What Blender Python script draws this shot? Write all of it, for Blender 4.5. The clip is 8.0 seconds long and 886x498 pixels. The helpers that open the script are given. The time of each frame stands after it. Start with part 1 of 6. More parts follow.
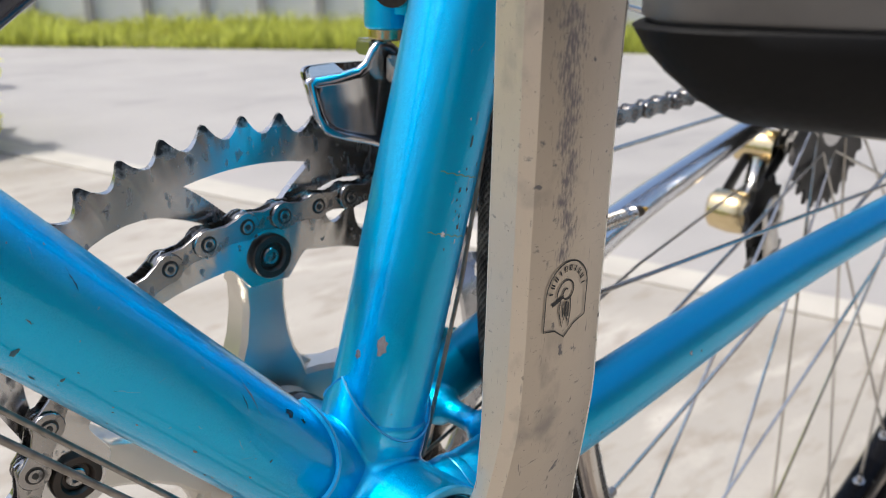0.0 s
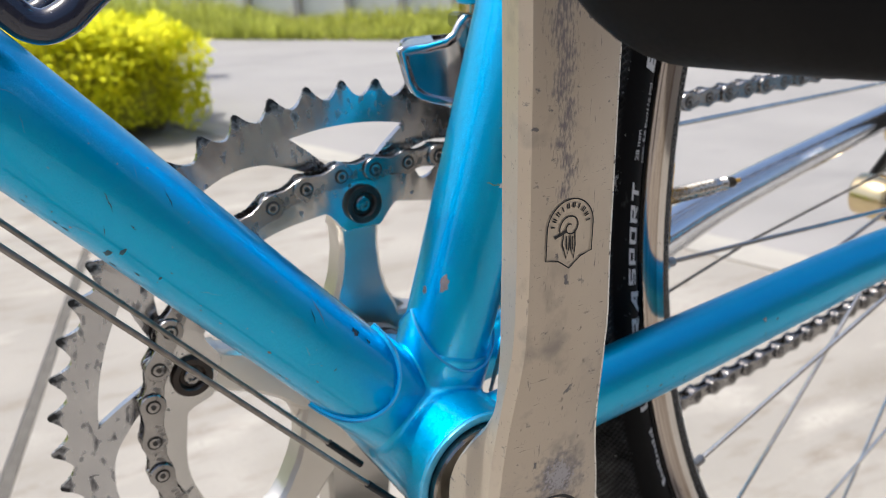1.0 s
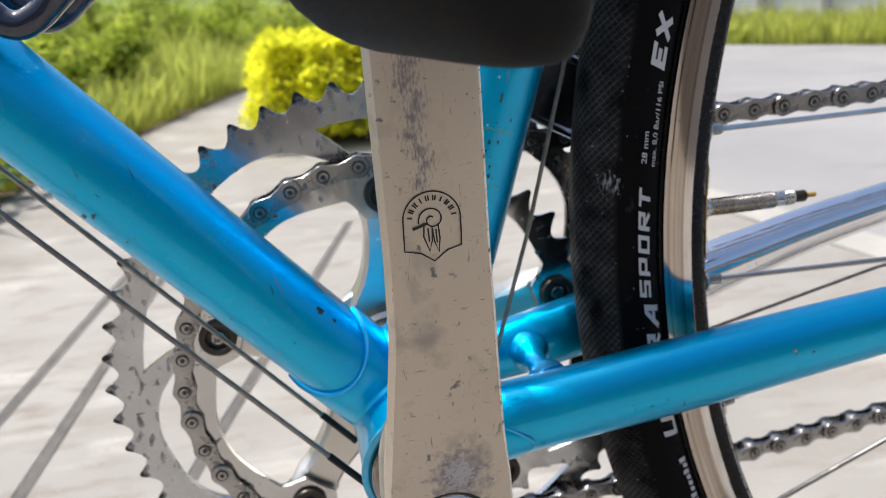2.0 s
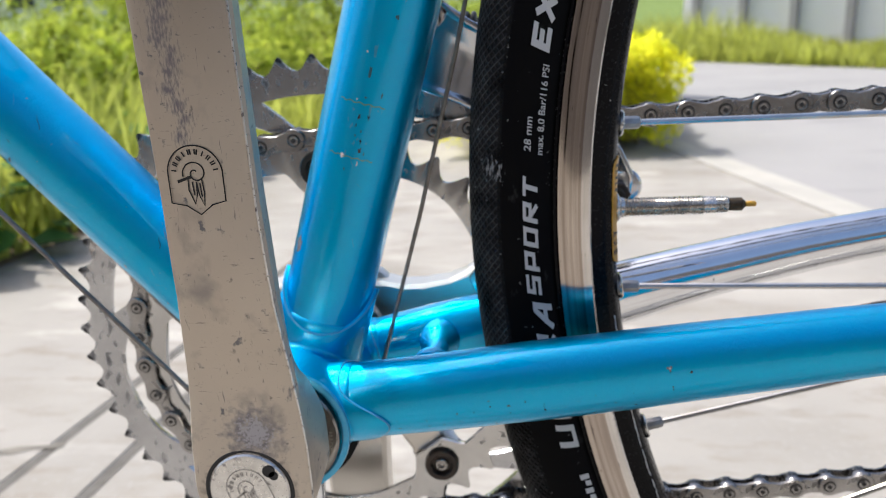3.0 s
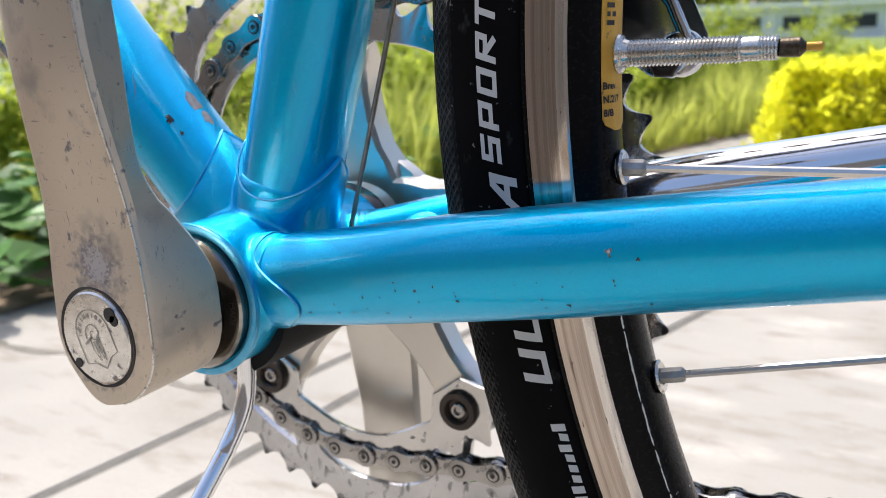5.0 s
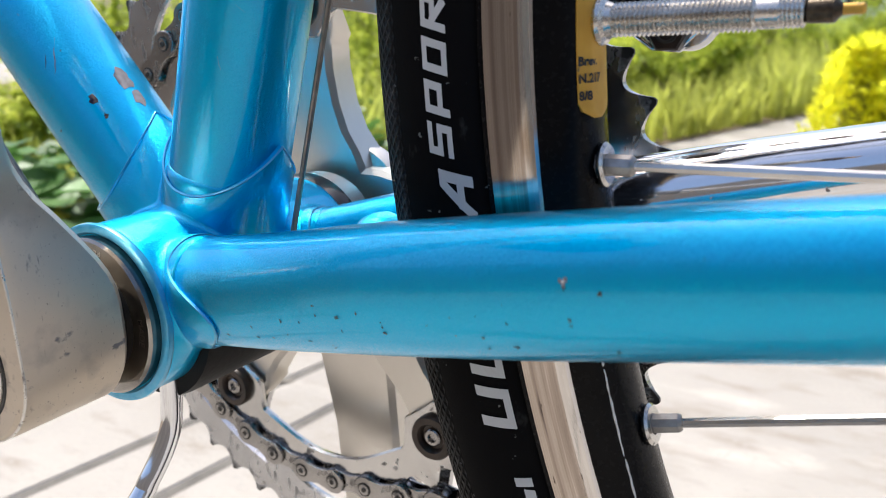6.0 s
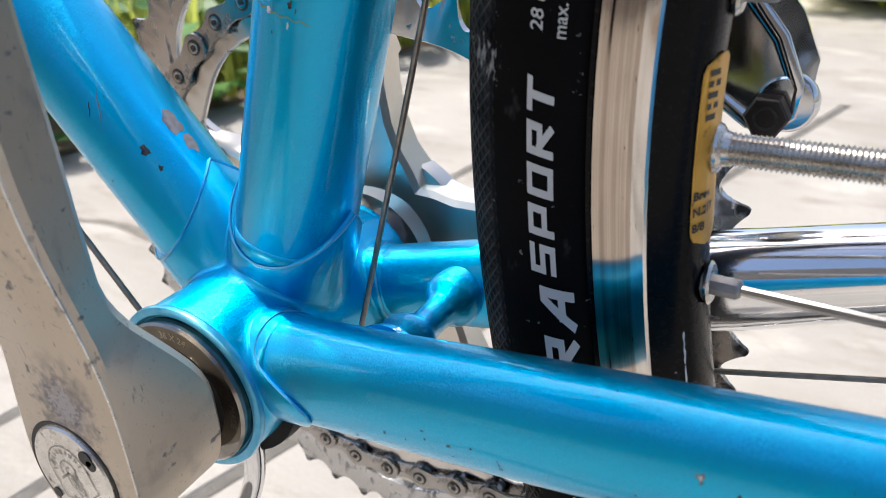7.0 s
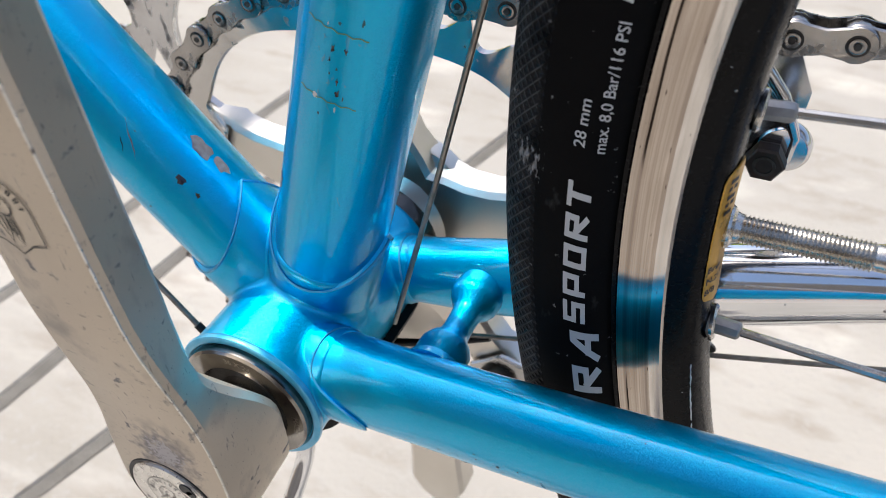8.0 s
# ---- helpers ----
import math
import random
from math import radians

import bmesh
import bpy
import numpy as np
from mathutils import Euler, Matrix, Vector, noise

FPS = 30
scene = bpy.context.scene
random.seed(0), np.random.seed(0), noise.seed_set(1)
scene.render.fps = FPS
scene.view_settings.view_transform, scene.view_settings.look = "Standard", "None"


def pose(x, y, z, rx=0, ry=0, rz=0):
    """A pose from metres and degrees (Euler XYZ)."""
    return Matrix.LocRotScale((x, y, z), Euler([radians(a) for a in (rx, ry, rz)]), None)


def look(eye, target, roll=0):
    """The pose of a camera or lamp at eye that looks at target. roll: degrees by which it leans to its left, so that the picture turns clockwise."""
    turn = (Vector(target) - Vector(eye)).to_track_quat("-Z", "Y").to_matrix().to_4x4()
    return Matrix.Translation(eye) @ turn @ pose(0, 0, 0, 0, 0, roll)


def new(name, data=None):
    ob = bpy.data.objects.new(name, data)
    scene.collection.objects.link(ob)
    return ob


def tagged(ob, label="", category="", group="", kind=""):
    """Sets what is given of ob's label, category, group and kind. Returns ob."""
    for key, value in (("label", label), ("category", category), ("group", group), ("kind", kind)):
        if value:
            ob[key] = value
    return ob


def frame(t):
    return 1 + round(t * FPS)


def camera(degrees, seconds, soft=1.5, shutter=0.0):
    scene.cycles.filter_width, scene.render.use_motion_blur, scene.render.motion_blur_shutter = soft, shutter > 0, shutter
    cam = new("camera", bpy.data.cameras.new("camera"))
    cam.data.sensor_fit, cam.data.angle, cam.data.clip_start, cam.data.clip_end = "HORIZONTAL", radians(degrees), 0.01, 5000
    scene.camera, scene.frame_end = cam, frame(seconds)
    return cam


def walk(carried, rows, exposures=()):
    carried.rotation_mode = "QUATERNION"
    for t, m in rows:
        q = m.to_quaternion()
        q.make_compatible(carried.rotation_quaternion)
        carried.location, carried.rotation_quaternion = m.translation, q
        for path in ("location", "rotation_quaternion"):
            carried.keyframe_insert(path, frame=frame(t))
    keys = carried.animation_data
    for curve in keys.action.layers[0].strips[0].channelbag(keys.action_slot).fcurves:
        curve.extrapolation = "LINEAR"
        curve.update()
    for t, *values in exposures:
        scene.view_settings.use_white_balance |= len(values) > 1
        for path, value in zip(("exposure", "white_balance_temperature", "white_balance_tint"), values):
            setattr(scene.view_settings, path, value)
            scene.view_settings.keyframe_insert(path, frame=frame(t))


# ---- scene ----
cam = camera(56.07, 8.0, 0.75)
cam.data.dof.use_dof = True
cam.data.dof.focus_distance = 0.185
cam.data.dof.aperture_fstop = 25.0
PATH = [
    (0, pose(-0.12748, -0.16530, 0.42100, 70.973, -0.745, -44.109)),
    (0.5, pose(-0.12940, -0.18443, 0.41932, 70.675, 0.174, -39.682)),
    (1, pose(-0.11754, -0.20990, 0.41724, 70.478, 0.907, -31.232)),
    (1.2, pose(-0.10387, -0.21988, 0.41748, 70.460, 1.251, -27.720)),
    (2.3, pose(0.00078, -0.25298, 0.40737, 72.167, 2.999, -5.013)),
    (2.5, pose(0.02238, -0.25318, 0.40400, 72.591, 2.698, -1.620)),
    (3, pose(0.07548, -0.25632, 0.39629, 73.130, 2.067, 5.481)),
    (3.5, pose(0.10871, -0.25919, 0.38610, 73.912, 1.589, 12.825)),
    (4, pose(0.13712, -0.24328, 0.36264, 74.890, 1.469, 19.089)),
    (4.5, pose(0.15937, -0.21711, 0.34105, 75.906, 1.670, 24.335)),
    (6, pose(0.15970, -0.14480, 0.33122, 74.845, 1.587, 31.588)),
    (6.5, pose(0.14689, -0.13918, 0.35225, 69.462, 2.455, 30.797)),
    (7, pose(0.12986, -0.13933, 0.38181, 63.195, 2.087, 29.215)),
    (7.5, pose(0.11502, -0.13592, 0.40965, 55.905, 2.124, 27.104)),
    (8, pose(0.10785, -0.13698, 0.43723, 49.279, 2.083, 24.353)),
]
walk(cam, PATH, ((0.0, 0.55, 6260, 10), (1.0, 0.55, 6240, 10), (2.5, 0.64, 6100, 10), (4.0, 0.76, 6100, 10.5), (4.5, 0.80, 6150, 11), (6.0, 0.90, 6240, 11), (8.0, 0.78, 6200, 10)))

# ---- light ----
SUN_TO = Vector((-0.43, 0.29, 1.0)).normalized()
world = bpy.data.worlds.new("sky")
scene.world = world
world.use_nodes = True
wn = world.node_tree.nodes
sky = wn.new("ShaderNodeTexSky")
sky.sky_type, sky.sun_disc = "NISHITA", False
sky.sun_elevation = math.asin(SUN_TO.z)
sky.sun_rotation = math.atan2(SUN_TO.x, SUN_TO.y)
sky.air_density, sky.dust_density = 1.0, 4.2
world.node_tree.links.new(sky.outputs[0], wn["Background"].inputs[0])
wn["Background"].inputs[1].default_value = 0.132
sun = new("sun", bpy.data.lights.new("sun", "SUN"))
sun.data.energy, sun.data.angle, sun.data.color = 3.1, radians(0.5), (1.0, 0.95, 0.86)
sun.matrix_world = look((0, 0, 3), Vector((0, 0, 3)) - SUN_TO)


# ---- materials ----
def material(name, base, rough=0.5, metal=0.0, second=None, scale=30.0, spread=0.5, fine=400.0, bump=0.0, bump_dist=0.0004,
             rough_var=0.1, coat=0.0, coat_rough=0.05, spec=0.5, detail=6.0, contrast=0.25):
    """A principled surface whose colour drifts between base and second at one size, with fine grain in gloss and relief at another."""
    m = bpy.data.materials.new(name)
    m.use_nodes = True
    n, l = m.node_tree.nodes, m.node_tree.links
    p = n["Principled BSDF"]
    p.inputs["Metallic"].default_value = metal
    p.inputs["Coat Weight"].default_value = coat
    p.inputs["Coat Roughness"].default_value = coat_rough
    p.inputs["Specular IOR Level"].default_value = spec
    tc = n.new("ShaderNodeTexCoord")
    big = n.new("ShaderNodeTexNoise")
    big.inputs["Scale"].default_value, big.inputs["Detail"].default_value = scale, detail
    l.new(tc.outputs["Object"], big.inputs["Vector"])
    ramp = n.new("ShaderNodeValToRGB")
    ramp.color_ramp.elements[0].position, ramp.color_ramp.elements[1].position = 0.5 - contrast, 0.5 + contrast
    second = second or [c * (1 - spread * 0.5) for c in base]
    ramp.color_ramp.elements[0].color, ramp.color_ramp.elements[1].color = (*second, 1), (*base, 1)
    l.new(big.outputs["Fac"], ramp.inputs["Fac"])
    l.new(ramp.outputs["Color"], p.inputs["Base Color"])
    small = n.new("ShaderNodeTexNoise")
    small.inputs["Scale"].default_value, small.inputs["Detail"].default_value = fine, 3.0
    l.new(tc.outputs["Object"], small.inputs["Vector"])
    rng = n.new("ShaderNodeMapRange")
    rng.inputs["To Min"].default_value, rng.inputs["To Max"].default_value = max(0.02, rough - rough_var), min(1, rough + rough_var)
    l.new(small.outputs["Fac"], rng.inputs["Value"])
    l.new(rng.outputs["Result"], p.inputs["Roughness"])
    if bump:
        b = n.new("ShaderNodeBump")
        b.inputs["Strength"].default_value, b.inputs["Distance"].default_value = bump, bump_dist
        l.new(small.outputs["Fac"], b.inputs["Height"])
        l.new(b.outputs["Normal"], p.inputs["Normal"])
    m["grain"] = 1
    return m


def over(m, colour, scale, low, high, rough=None, metal=None, stretch=(1, 1, 1), near=None, reach=0.01, coat=None, band=None, amp=0.45):
    """Lays marks of another colour over a material, where a noise (or the neighbourhood of a place) passes a threshold."""
    n, l = m.node_tree.nodes, m.node_tree.links
    p = n["Principled BSDF"]
    tc = n.new("ShaderNodeTexCoord")
    mp = n.new("ShaderNodeMapping")
    mp.inputs["Scale"].default_value = stretch
    l.new(tc.outputs["Object"], mp.inputs["Vector"])
    nz = n.new("ShaderNodeTexNoise")
    nz.inputs["Scale"].default_value, nz.inputs["Detail"].default_value = scale, 8.0
    l.new(mp.outputs["Vector"], nz.inputs["Vector"])
    value = nz.outputs["Fac"]
    if near:
        d = n.new("ShaderNodeVectorMath")
        d.operation = "DISTANCE"
        d.inputs[1].default_value = near
        l.new(tc.outputs["Object"], d.inputs[0])
        r = n.new("ShaderNodeMapRange")
        r.inputs["From Min"].default_value, r.inputs["From Max"].default_value = 0, reach
        r.inputs["To Min"].default_value, r.inputs["To Max"].default_value = amp, -0.35
        if band:
            r.inputs["From Min"].default_value, r.inputs["From Max"].default_value = band
            r.inputs["To Min"].default_value, r.inputs["To Max"].default_value = -0.4, 0.25
        l.new(d.outputs["Value"], r.inputs["Value"])
        a = n.new("ShaderNodeMath")
        a.operation = "ADD"
        l.new(r.outputs["Result"], a.inputs[0]), l.new(value, a.inputs[1])
        value = a.outputs[0]
    mask = n.new("ShaderNodeMapRange")
    mask.inputs["From Min"].default_value, mask.inputs["From Max"].default_value = low, high
    l.new(value, mask.inputs["Value"])

    def mixin(socket, target, kind):
        mx = n.new("ShaderNodeMix")
        mx.data_type = kind
        ins = [s for s in mx.inputs if s.enabled]
        outs = [s for s in mx.outputs if s.enabled]
        l.new(mask.outputs["Result"], ins[0])
        if socket.links:
            l.new(socket.links[0].from_socket, ins[1])
        else:
            ins[1].default_value = socket.default_value
        ins[2].default_value = target
        l.new(outs[0], socket)
    mixin(p.inputs["Base Color"], (*colour, 1), "RGBA")
    if rough is not None:
        mixin(p.inputs["Roughness"], rough, "FLOAT")
    if metal is not None:
        mixin(p.inputs["Metallic"], metal, "FLOAT")
    if coat is not None:
        mixin(p.inputs["Coat Weight"], coat, "FLOAT")
    return m


def flake_paint(name, base, deep):
    """Metallic paint: flakes that tilt one by one under a smooth clear coat with a faint orange peel."""
    m = material(name, base, 0.42, 0.93, deep, 14, fine=2400, rough_var=0.05, coat=0.65, coat_rough=0.025, spec=0.4)
    n, l = m.node_tree.nodes, m.node_tree.links
    p = n["Principled BSDF"]
    p.inputs["Coat IOR"].default_value = 1.5
    tc, geo = n.new("ShaderNodeTexCoord"), n.new("ShaderNodeNewGeometry")
    cells = n.new("ShaderNodeTexVoronoi")
    cells.inputs["Scale"].default_value = 5800.0
    l.new(tc.outputs["Object"], cells.inputs["Vector"])
    tilt = n.new("ShaderNodeVectorMath")
    tilt.operation = "MULTIPLY_ADD"
    tilt.inputs[1].default_value, tilt.inputs[2].default_value = (0.30,) * 3, (-0.15,) * 3
    l.new(cells.outputs["Color"], tilt.inputs[0])
    add, unit = n.new("ShaderNodeVectorMath"), n.new("ShaderNodeVectorMath")
    add.operation, unit.operation = "ADD", "NORMALIZE"
    l.new(geo.outputs["Normal"], add.inputs[0]), l.new(tilt.outputs[0], add.inputs[1])
    l.new(add.outputs[0], unit.inputs[0])
    l.new(unit.outputs[0], p.inputs["Normal"])
    peel, bump = n.new("ShaderNodeTexNoise"), n.new("ShaderNodeBump")
    peel.inputs["Scale"].default_value, peel.inputs["Detail"].default_value = 420.0, 2.0
    l.new(tc.outputs["Object"], peel.inputs["Vector"])
    bump.inputs["Strength"].default_value, bump.inputs["Distance"].default_value = 0.10, 0.0004
    l.new(peel.outputs["Fac"], bump.inputs["Height"])
    l.new(bump.outputs["Normal"], p.inputs["Coat Normal"])
    return m


BLUE = flake_paint("blue_metallic_paint", (0.0, 0.462, 0.81), (0.0, 0.415, 0.73))
over(BLUE, (0.03, 0.06, 0.09), 520, 0.75, 0.77, rough=0.6, metal=0.2, stretch=(1, 1, 1.6))
EDGE = material("blue_paint_worn_edge", (0.10, 0.44, 0.68), 0.36, 0.6, (0.01, 0.33, 0.60), 300, fine=3000, coat=0.7)
ALLOY = material("satin_alloy", (0.59, 0.513, 0.412), 0.40, 0.62, (0.495, 0.425, 0.338), 26, fine=900, bump=0.05, bump_dist=0.0002, rough_var=0.06)
over(ALLOY, (0.22, 0.19, 0.17), 420, 0.69, 0.78, rough=0.55, stretch=(1.0, 1.0, 0.6))
over(ALLOY, (0.22, 0.20, 0.19), 1600, 0.66, 0.76, rough=0.55, stretch=(1.0, 1.0, 0.12))
over(ALLOY, (0.24, 0.21, 0.19), 1200, 0.67, 0.76, rough=0.5, stretch=(0.2, 1.0, 1.0))
over(ALLOY, (0.28, 0.25, 0.23), 1500, 0.67, 0.76, rough=0.5, stretch=(0.6, 1.0, 1.0))
over(ALLOY, (0.36, 0.31, 0.26), 120, 0.60, 0.80, rough=0.45, stretch=(1.0, 1.0, 0.6))
over(ALLOY, (0.20, 0.17, 0.15), 500, 0.34, 0.70, rough=0.5, near=(0.0, -0.0657, 0.270), reach=0.0168, amp=0.60)
over(ALLOY, (0.26, 0.24, 0.24), 500, 0.48, 0.80, rough=0.6, near=(0.003, -0.066, 0.2875), reach=0.016)
over(ALLOY, (0.46, 0.44, 0.45), 1500, 0.62, 0.80, rough=0.6, near=(0.003, -0.066, 0.2875), reach=0.012)
over(ALLOY, (0.34, 0.30, 0.26), 75, 0.58, 0.74, rough=0.5)
over(ALLOY, (0.20, 0.19, 0.19), 300, 0.66, 0.72, rough=0.6, stretch=(1.0, 0.5, 1.0))
for i in range(13):
    spot = (-0.0068 + 0.0022 * math.sin(i * 1.9) * 0.5 + 0.0003 * i, -0.0733 + 0.0001 * i, 0.412 - 0.0037 * i)
    over(ALLOY, (0.25, 0.225, 0.23), 1300, 0.50, 0.80, rough=0.6, near=spot, reach=0.0090 - 0.0003 * i, stretch=(1.3, 1, 0.45), amp=0.27)
for spot, size in (((0.0140, -0.0660, 0.300), 0.007), ((0.0136, -0.0675, 0.312), 0.006), ((0.0130, -0.0690, 0.326), 0.006), ((0.0125, -0.0700, 0.345), 0.007), ((0.0155, -0.0600, 0.290), 0.007), ((0.0150, -0.0560, 0.283), 0.006), ((-0.0135, -0.0665, 0.300), 0.006), ((-0.0150, -0.0650, 0.262), 0.006)):
    over(ALLOY, (0.24, 0.225, 0.22), 800, 0.58, 0.74, rough=0.6, near=spot, reach=size, stretch=(1, 1, 0.6), amp=0.18)
RING = material("polished_ring_alloy", (0.58, 0.57, 0.555), 0.19, 1.0, (0.46, 0.45, 0.435), 40, fine=700, bump=0.04, rough_var=0.08)
over(RING, (0.06, 0.06, 0.06), 240, 0.64, 0.72, rough=0.6, metal=0.3)
OILY = material("oil_stained_ring_alloy", (0.55, 0.55, 0.555), 0.22, 1.0, (0.42, 0.42, 0.43), 60, fine=700, bump=0.04, rough_var=0.08)
over(OILY, (0.12, 0.12, 0.125), 150, 0.57, 0.72, rough=0.5, metal=0.7, stretch=(2.2, 1, 1))
over(OILY, (0.03, 0.03, 0.035), 420, 0.68, 0.74, rough=0.5, metal=0.3, stretch=(0.4, 1, 1.6))
over(OILY, (0.02, 0.02, 0.02), 300, 0.36, 0.60, rough=0.5, metal=0.4, near=(0, 0.0468, 0.27), band=(0.1015, 0.1085))
CAPALLOY = material("worn_cap_alloy", (0.78, 0.76, 0.73), 0.30, 1.0, (0.6, 0.58, 0.55), 300, fine=1500, bump=0.12, bump_dist=0.0003)
over(CAPALLOY, (0.22, 0.20, 0.19), 480, 0.58, 0.70, rough=0.5, metal=0.6)
SPIDER = material("brushed_spider_alloy", (0.66, 0.63, 0.58), 0.34, 0.95, (0.55, 0.52, 0.47), 30, fine=800, bump=0.04)
CHAIN = material("oily_chain_steel", (0.44, 0.425, 0.41), 0.22, 1.0, (0.15, 0.14, 0.135), 60, fine=700, bump=0.03)
over(CHAIN, (0.05, 0.047, 0.043), 230, 0.56, 0.72, rough=0.45, metal=0.6)
PIN = material("dark_pin_steel", (0.035, 0.033, 0.03), 0.5, 0.7, (0.09, 0.085, 0.08), 500, fine=2000)
CHROME = material("pitted_chrome", (0.80, 0.81, 0.83), 0.11, 1.0, (0.72, 0.73, 0.75), 60, fine=900, rough_var=0.03)
over(CHROME, (0.20, 0.17, 0.15), 420, 0.70, 0.76, rough=0.5, metal=0.5)
CAGE = material("polished_cage_steel", (0.66, 0.67, 0.69), 0.15, 1.0, (0.52, 0.53, 0.55), 60, fine=900, rough_var=0.05)
GREYMETAL = material("grey_pedal_metal", (0.20, 0.195, 0.19), 0.45, 0.6, (0.13, 0.125, 0.12), 60, fine=700, bump=0.1)
NIPPLE = material("dull_nipple_metal", (0.50, 0.49, 0.47), 0.36, 0.9, (0.22, 0.21, 0.2), 200, fine=1200)
THREAD = material("nickel_valve_thread", (0.70, 0.67, 0.62), 0.26, 1.0, (0.52, 0.49, 0.45), 150, fine=1500)
VALVENUT = material("browned_brass", (0.11, 0.08, 0.05), 0.35, 0.8, (0.04, 0.03, 0.02), 900, fine=2500, bump=0.3)
STEEL = material("plated_steel", (0.66, 0.65, 0.62), 0.2, 1.0, (0.5, 0.48, 0.45), 120, fine=1500, rough_var=0.06)
BLACK = material("black_plastic", (0.006, 0.006, 0.0065), 0.45, 0.0, (0.014, 0.0135, 0.013), 60, fine=900, bump=0.1, spec=0.3)
PEDAL = material("matt_black_pedal", (0.005, 0.005, 0.0055), 0.55, 0.0, (0.010, 0.0095, 0.009), 60, fine=900, bump=0.1, spec=0.12)
CUP = material("worn_cup_steel", (0.17, 0.165, 0.155), 0.20, 1.0, (0.06, 0.057, 0.053), 130, fine=1200)
CUPSTEEL = material("polished_cup_steel", (0.40, 0.385, 0.36), 0.15, 1.0, (0.17, 0.16, 0.15), 110, fine=1200, rough_var=0.05)
BOLT = material("dark_bolt_steel", (0.014, 0.011, 0.009), 0.36, 0.3, (0.05, 0.032, 0.022), 200, fine=1500)
NAVY = material("navy_coated_wire", (0.008, 0.011, 0.028), 0.18, 0.0, (0.016, 0.02, 0.04), 50, fine=800, coat=0.5)
over(NAVY, (0.35, 0.36, 0.38), 160, 0.70, 0.74, rough=0.6)
CABLE = material("steel_cable", (0.34, 0.31, 0.28), 0.35, 0.9, (0.18, 0.16, 0.14), 300, fine=3000, bump=0.3)
GOLD = material("gold_foil_label", (0.66, 0.37, 0.05), 0.4, 0.35, (0.50, 0.26, 0.03), 160, fine=1500)
over(GOLD, (0.22, 0.15, 0.06), 350, 0.66, 0.72, rough=0.6)
FLATBLACK = material("flat_black", (0.012, 0.012, 0.013), 0.5)
WHITE = material("white_print", (0.56, 0.56, 0.55), 0.6, 0, (0.55, 0.55, 0.54), 300, fine=2500)
RUST = material("bare_rusty_steel", (0.17, 0.135, 0.135), 0.55, 0.4, (0.27, 0.25, 0.26), 700, fine=2500, bump=0.2)
YELLOWLINE = material("yellowed_decal_edge", (0.24, 0.30, 0.04), 0.5, 0, (0.06, 0.26, 0.16), 500, fine=2000)
SCUFF = material("scuffed_dark_paint", (0.012, 0.10, 0.15), 0.55, 0.3, (0.05, 0.13, 0.16), 900, fine=2500)
PALE = material("bare_chip", (0.75, 0.76, 0.74), 0.5, 0, (0.6, 0.6, 0.58), 500)
RIMBLACK = material("black_anodised_rim", (0.003, 0.003, 0.0035), 0.26, 0.0, (0.005, 0.005, 0.0055), 60, fine=900, rough_var=0.08, spec=0.11)
over(RIMBLACK, (0.45, 0.44, 0.42), 420, 0.73, 0.75, rough=0.5)


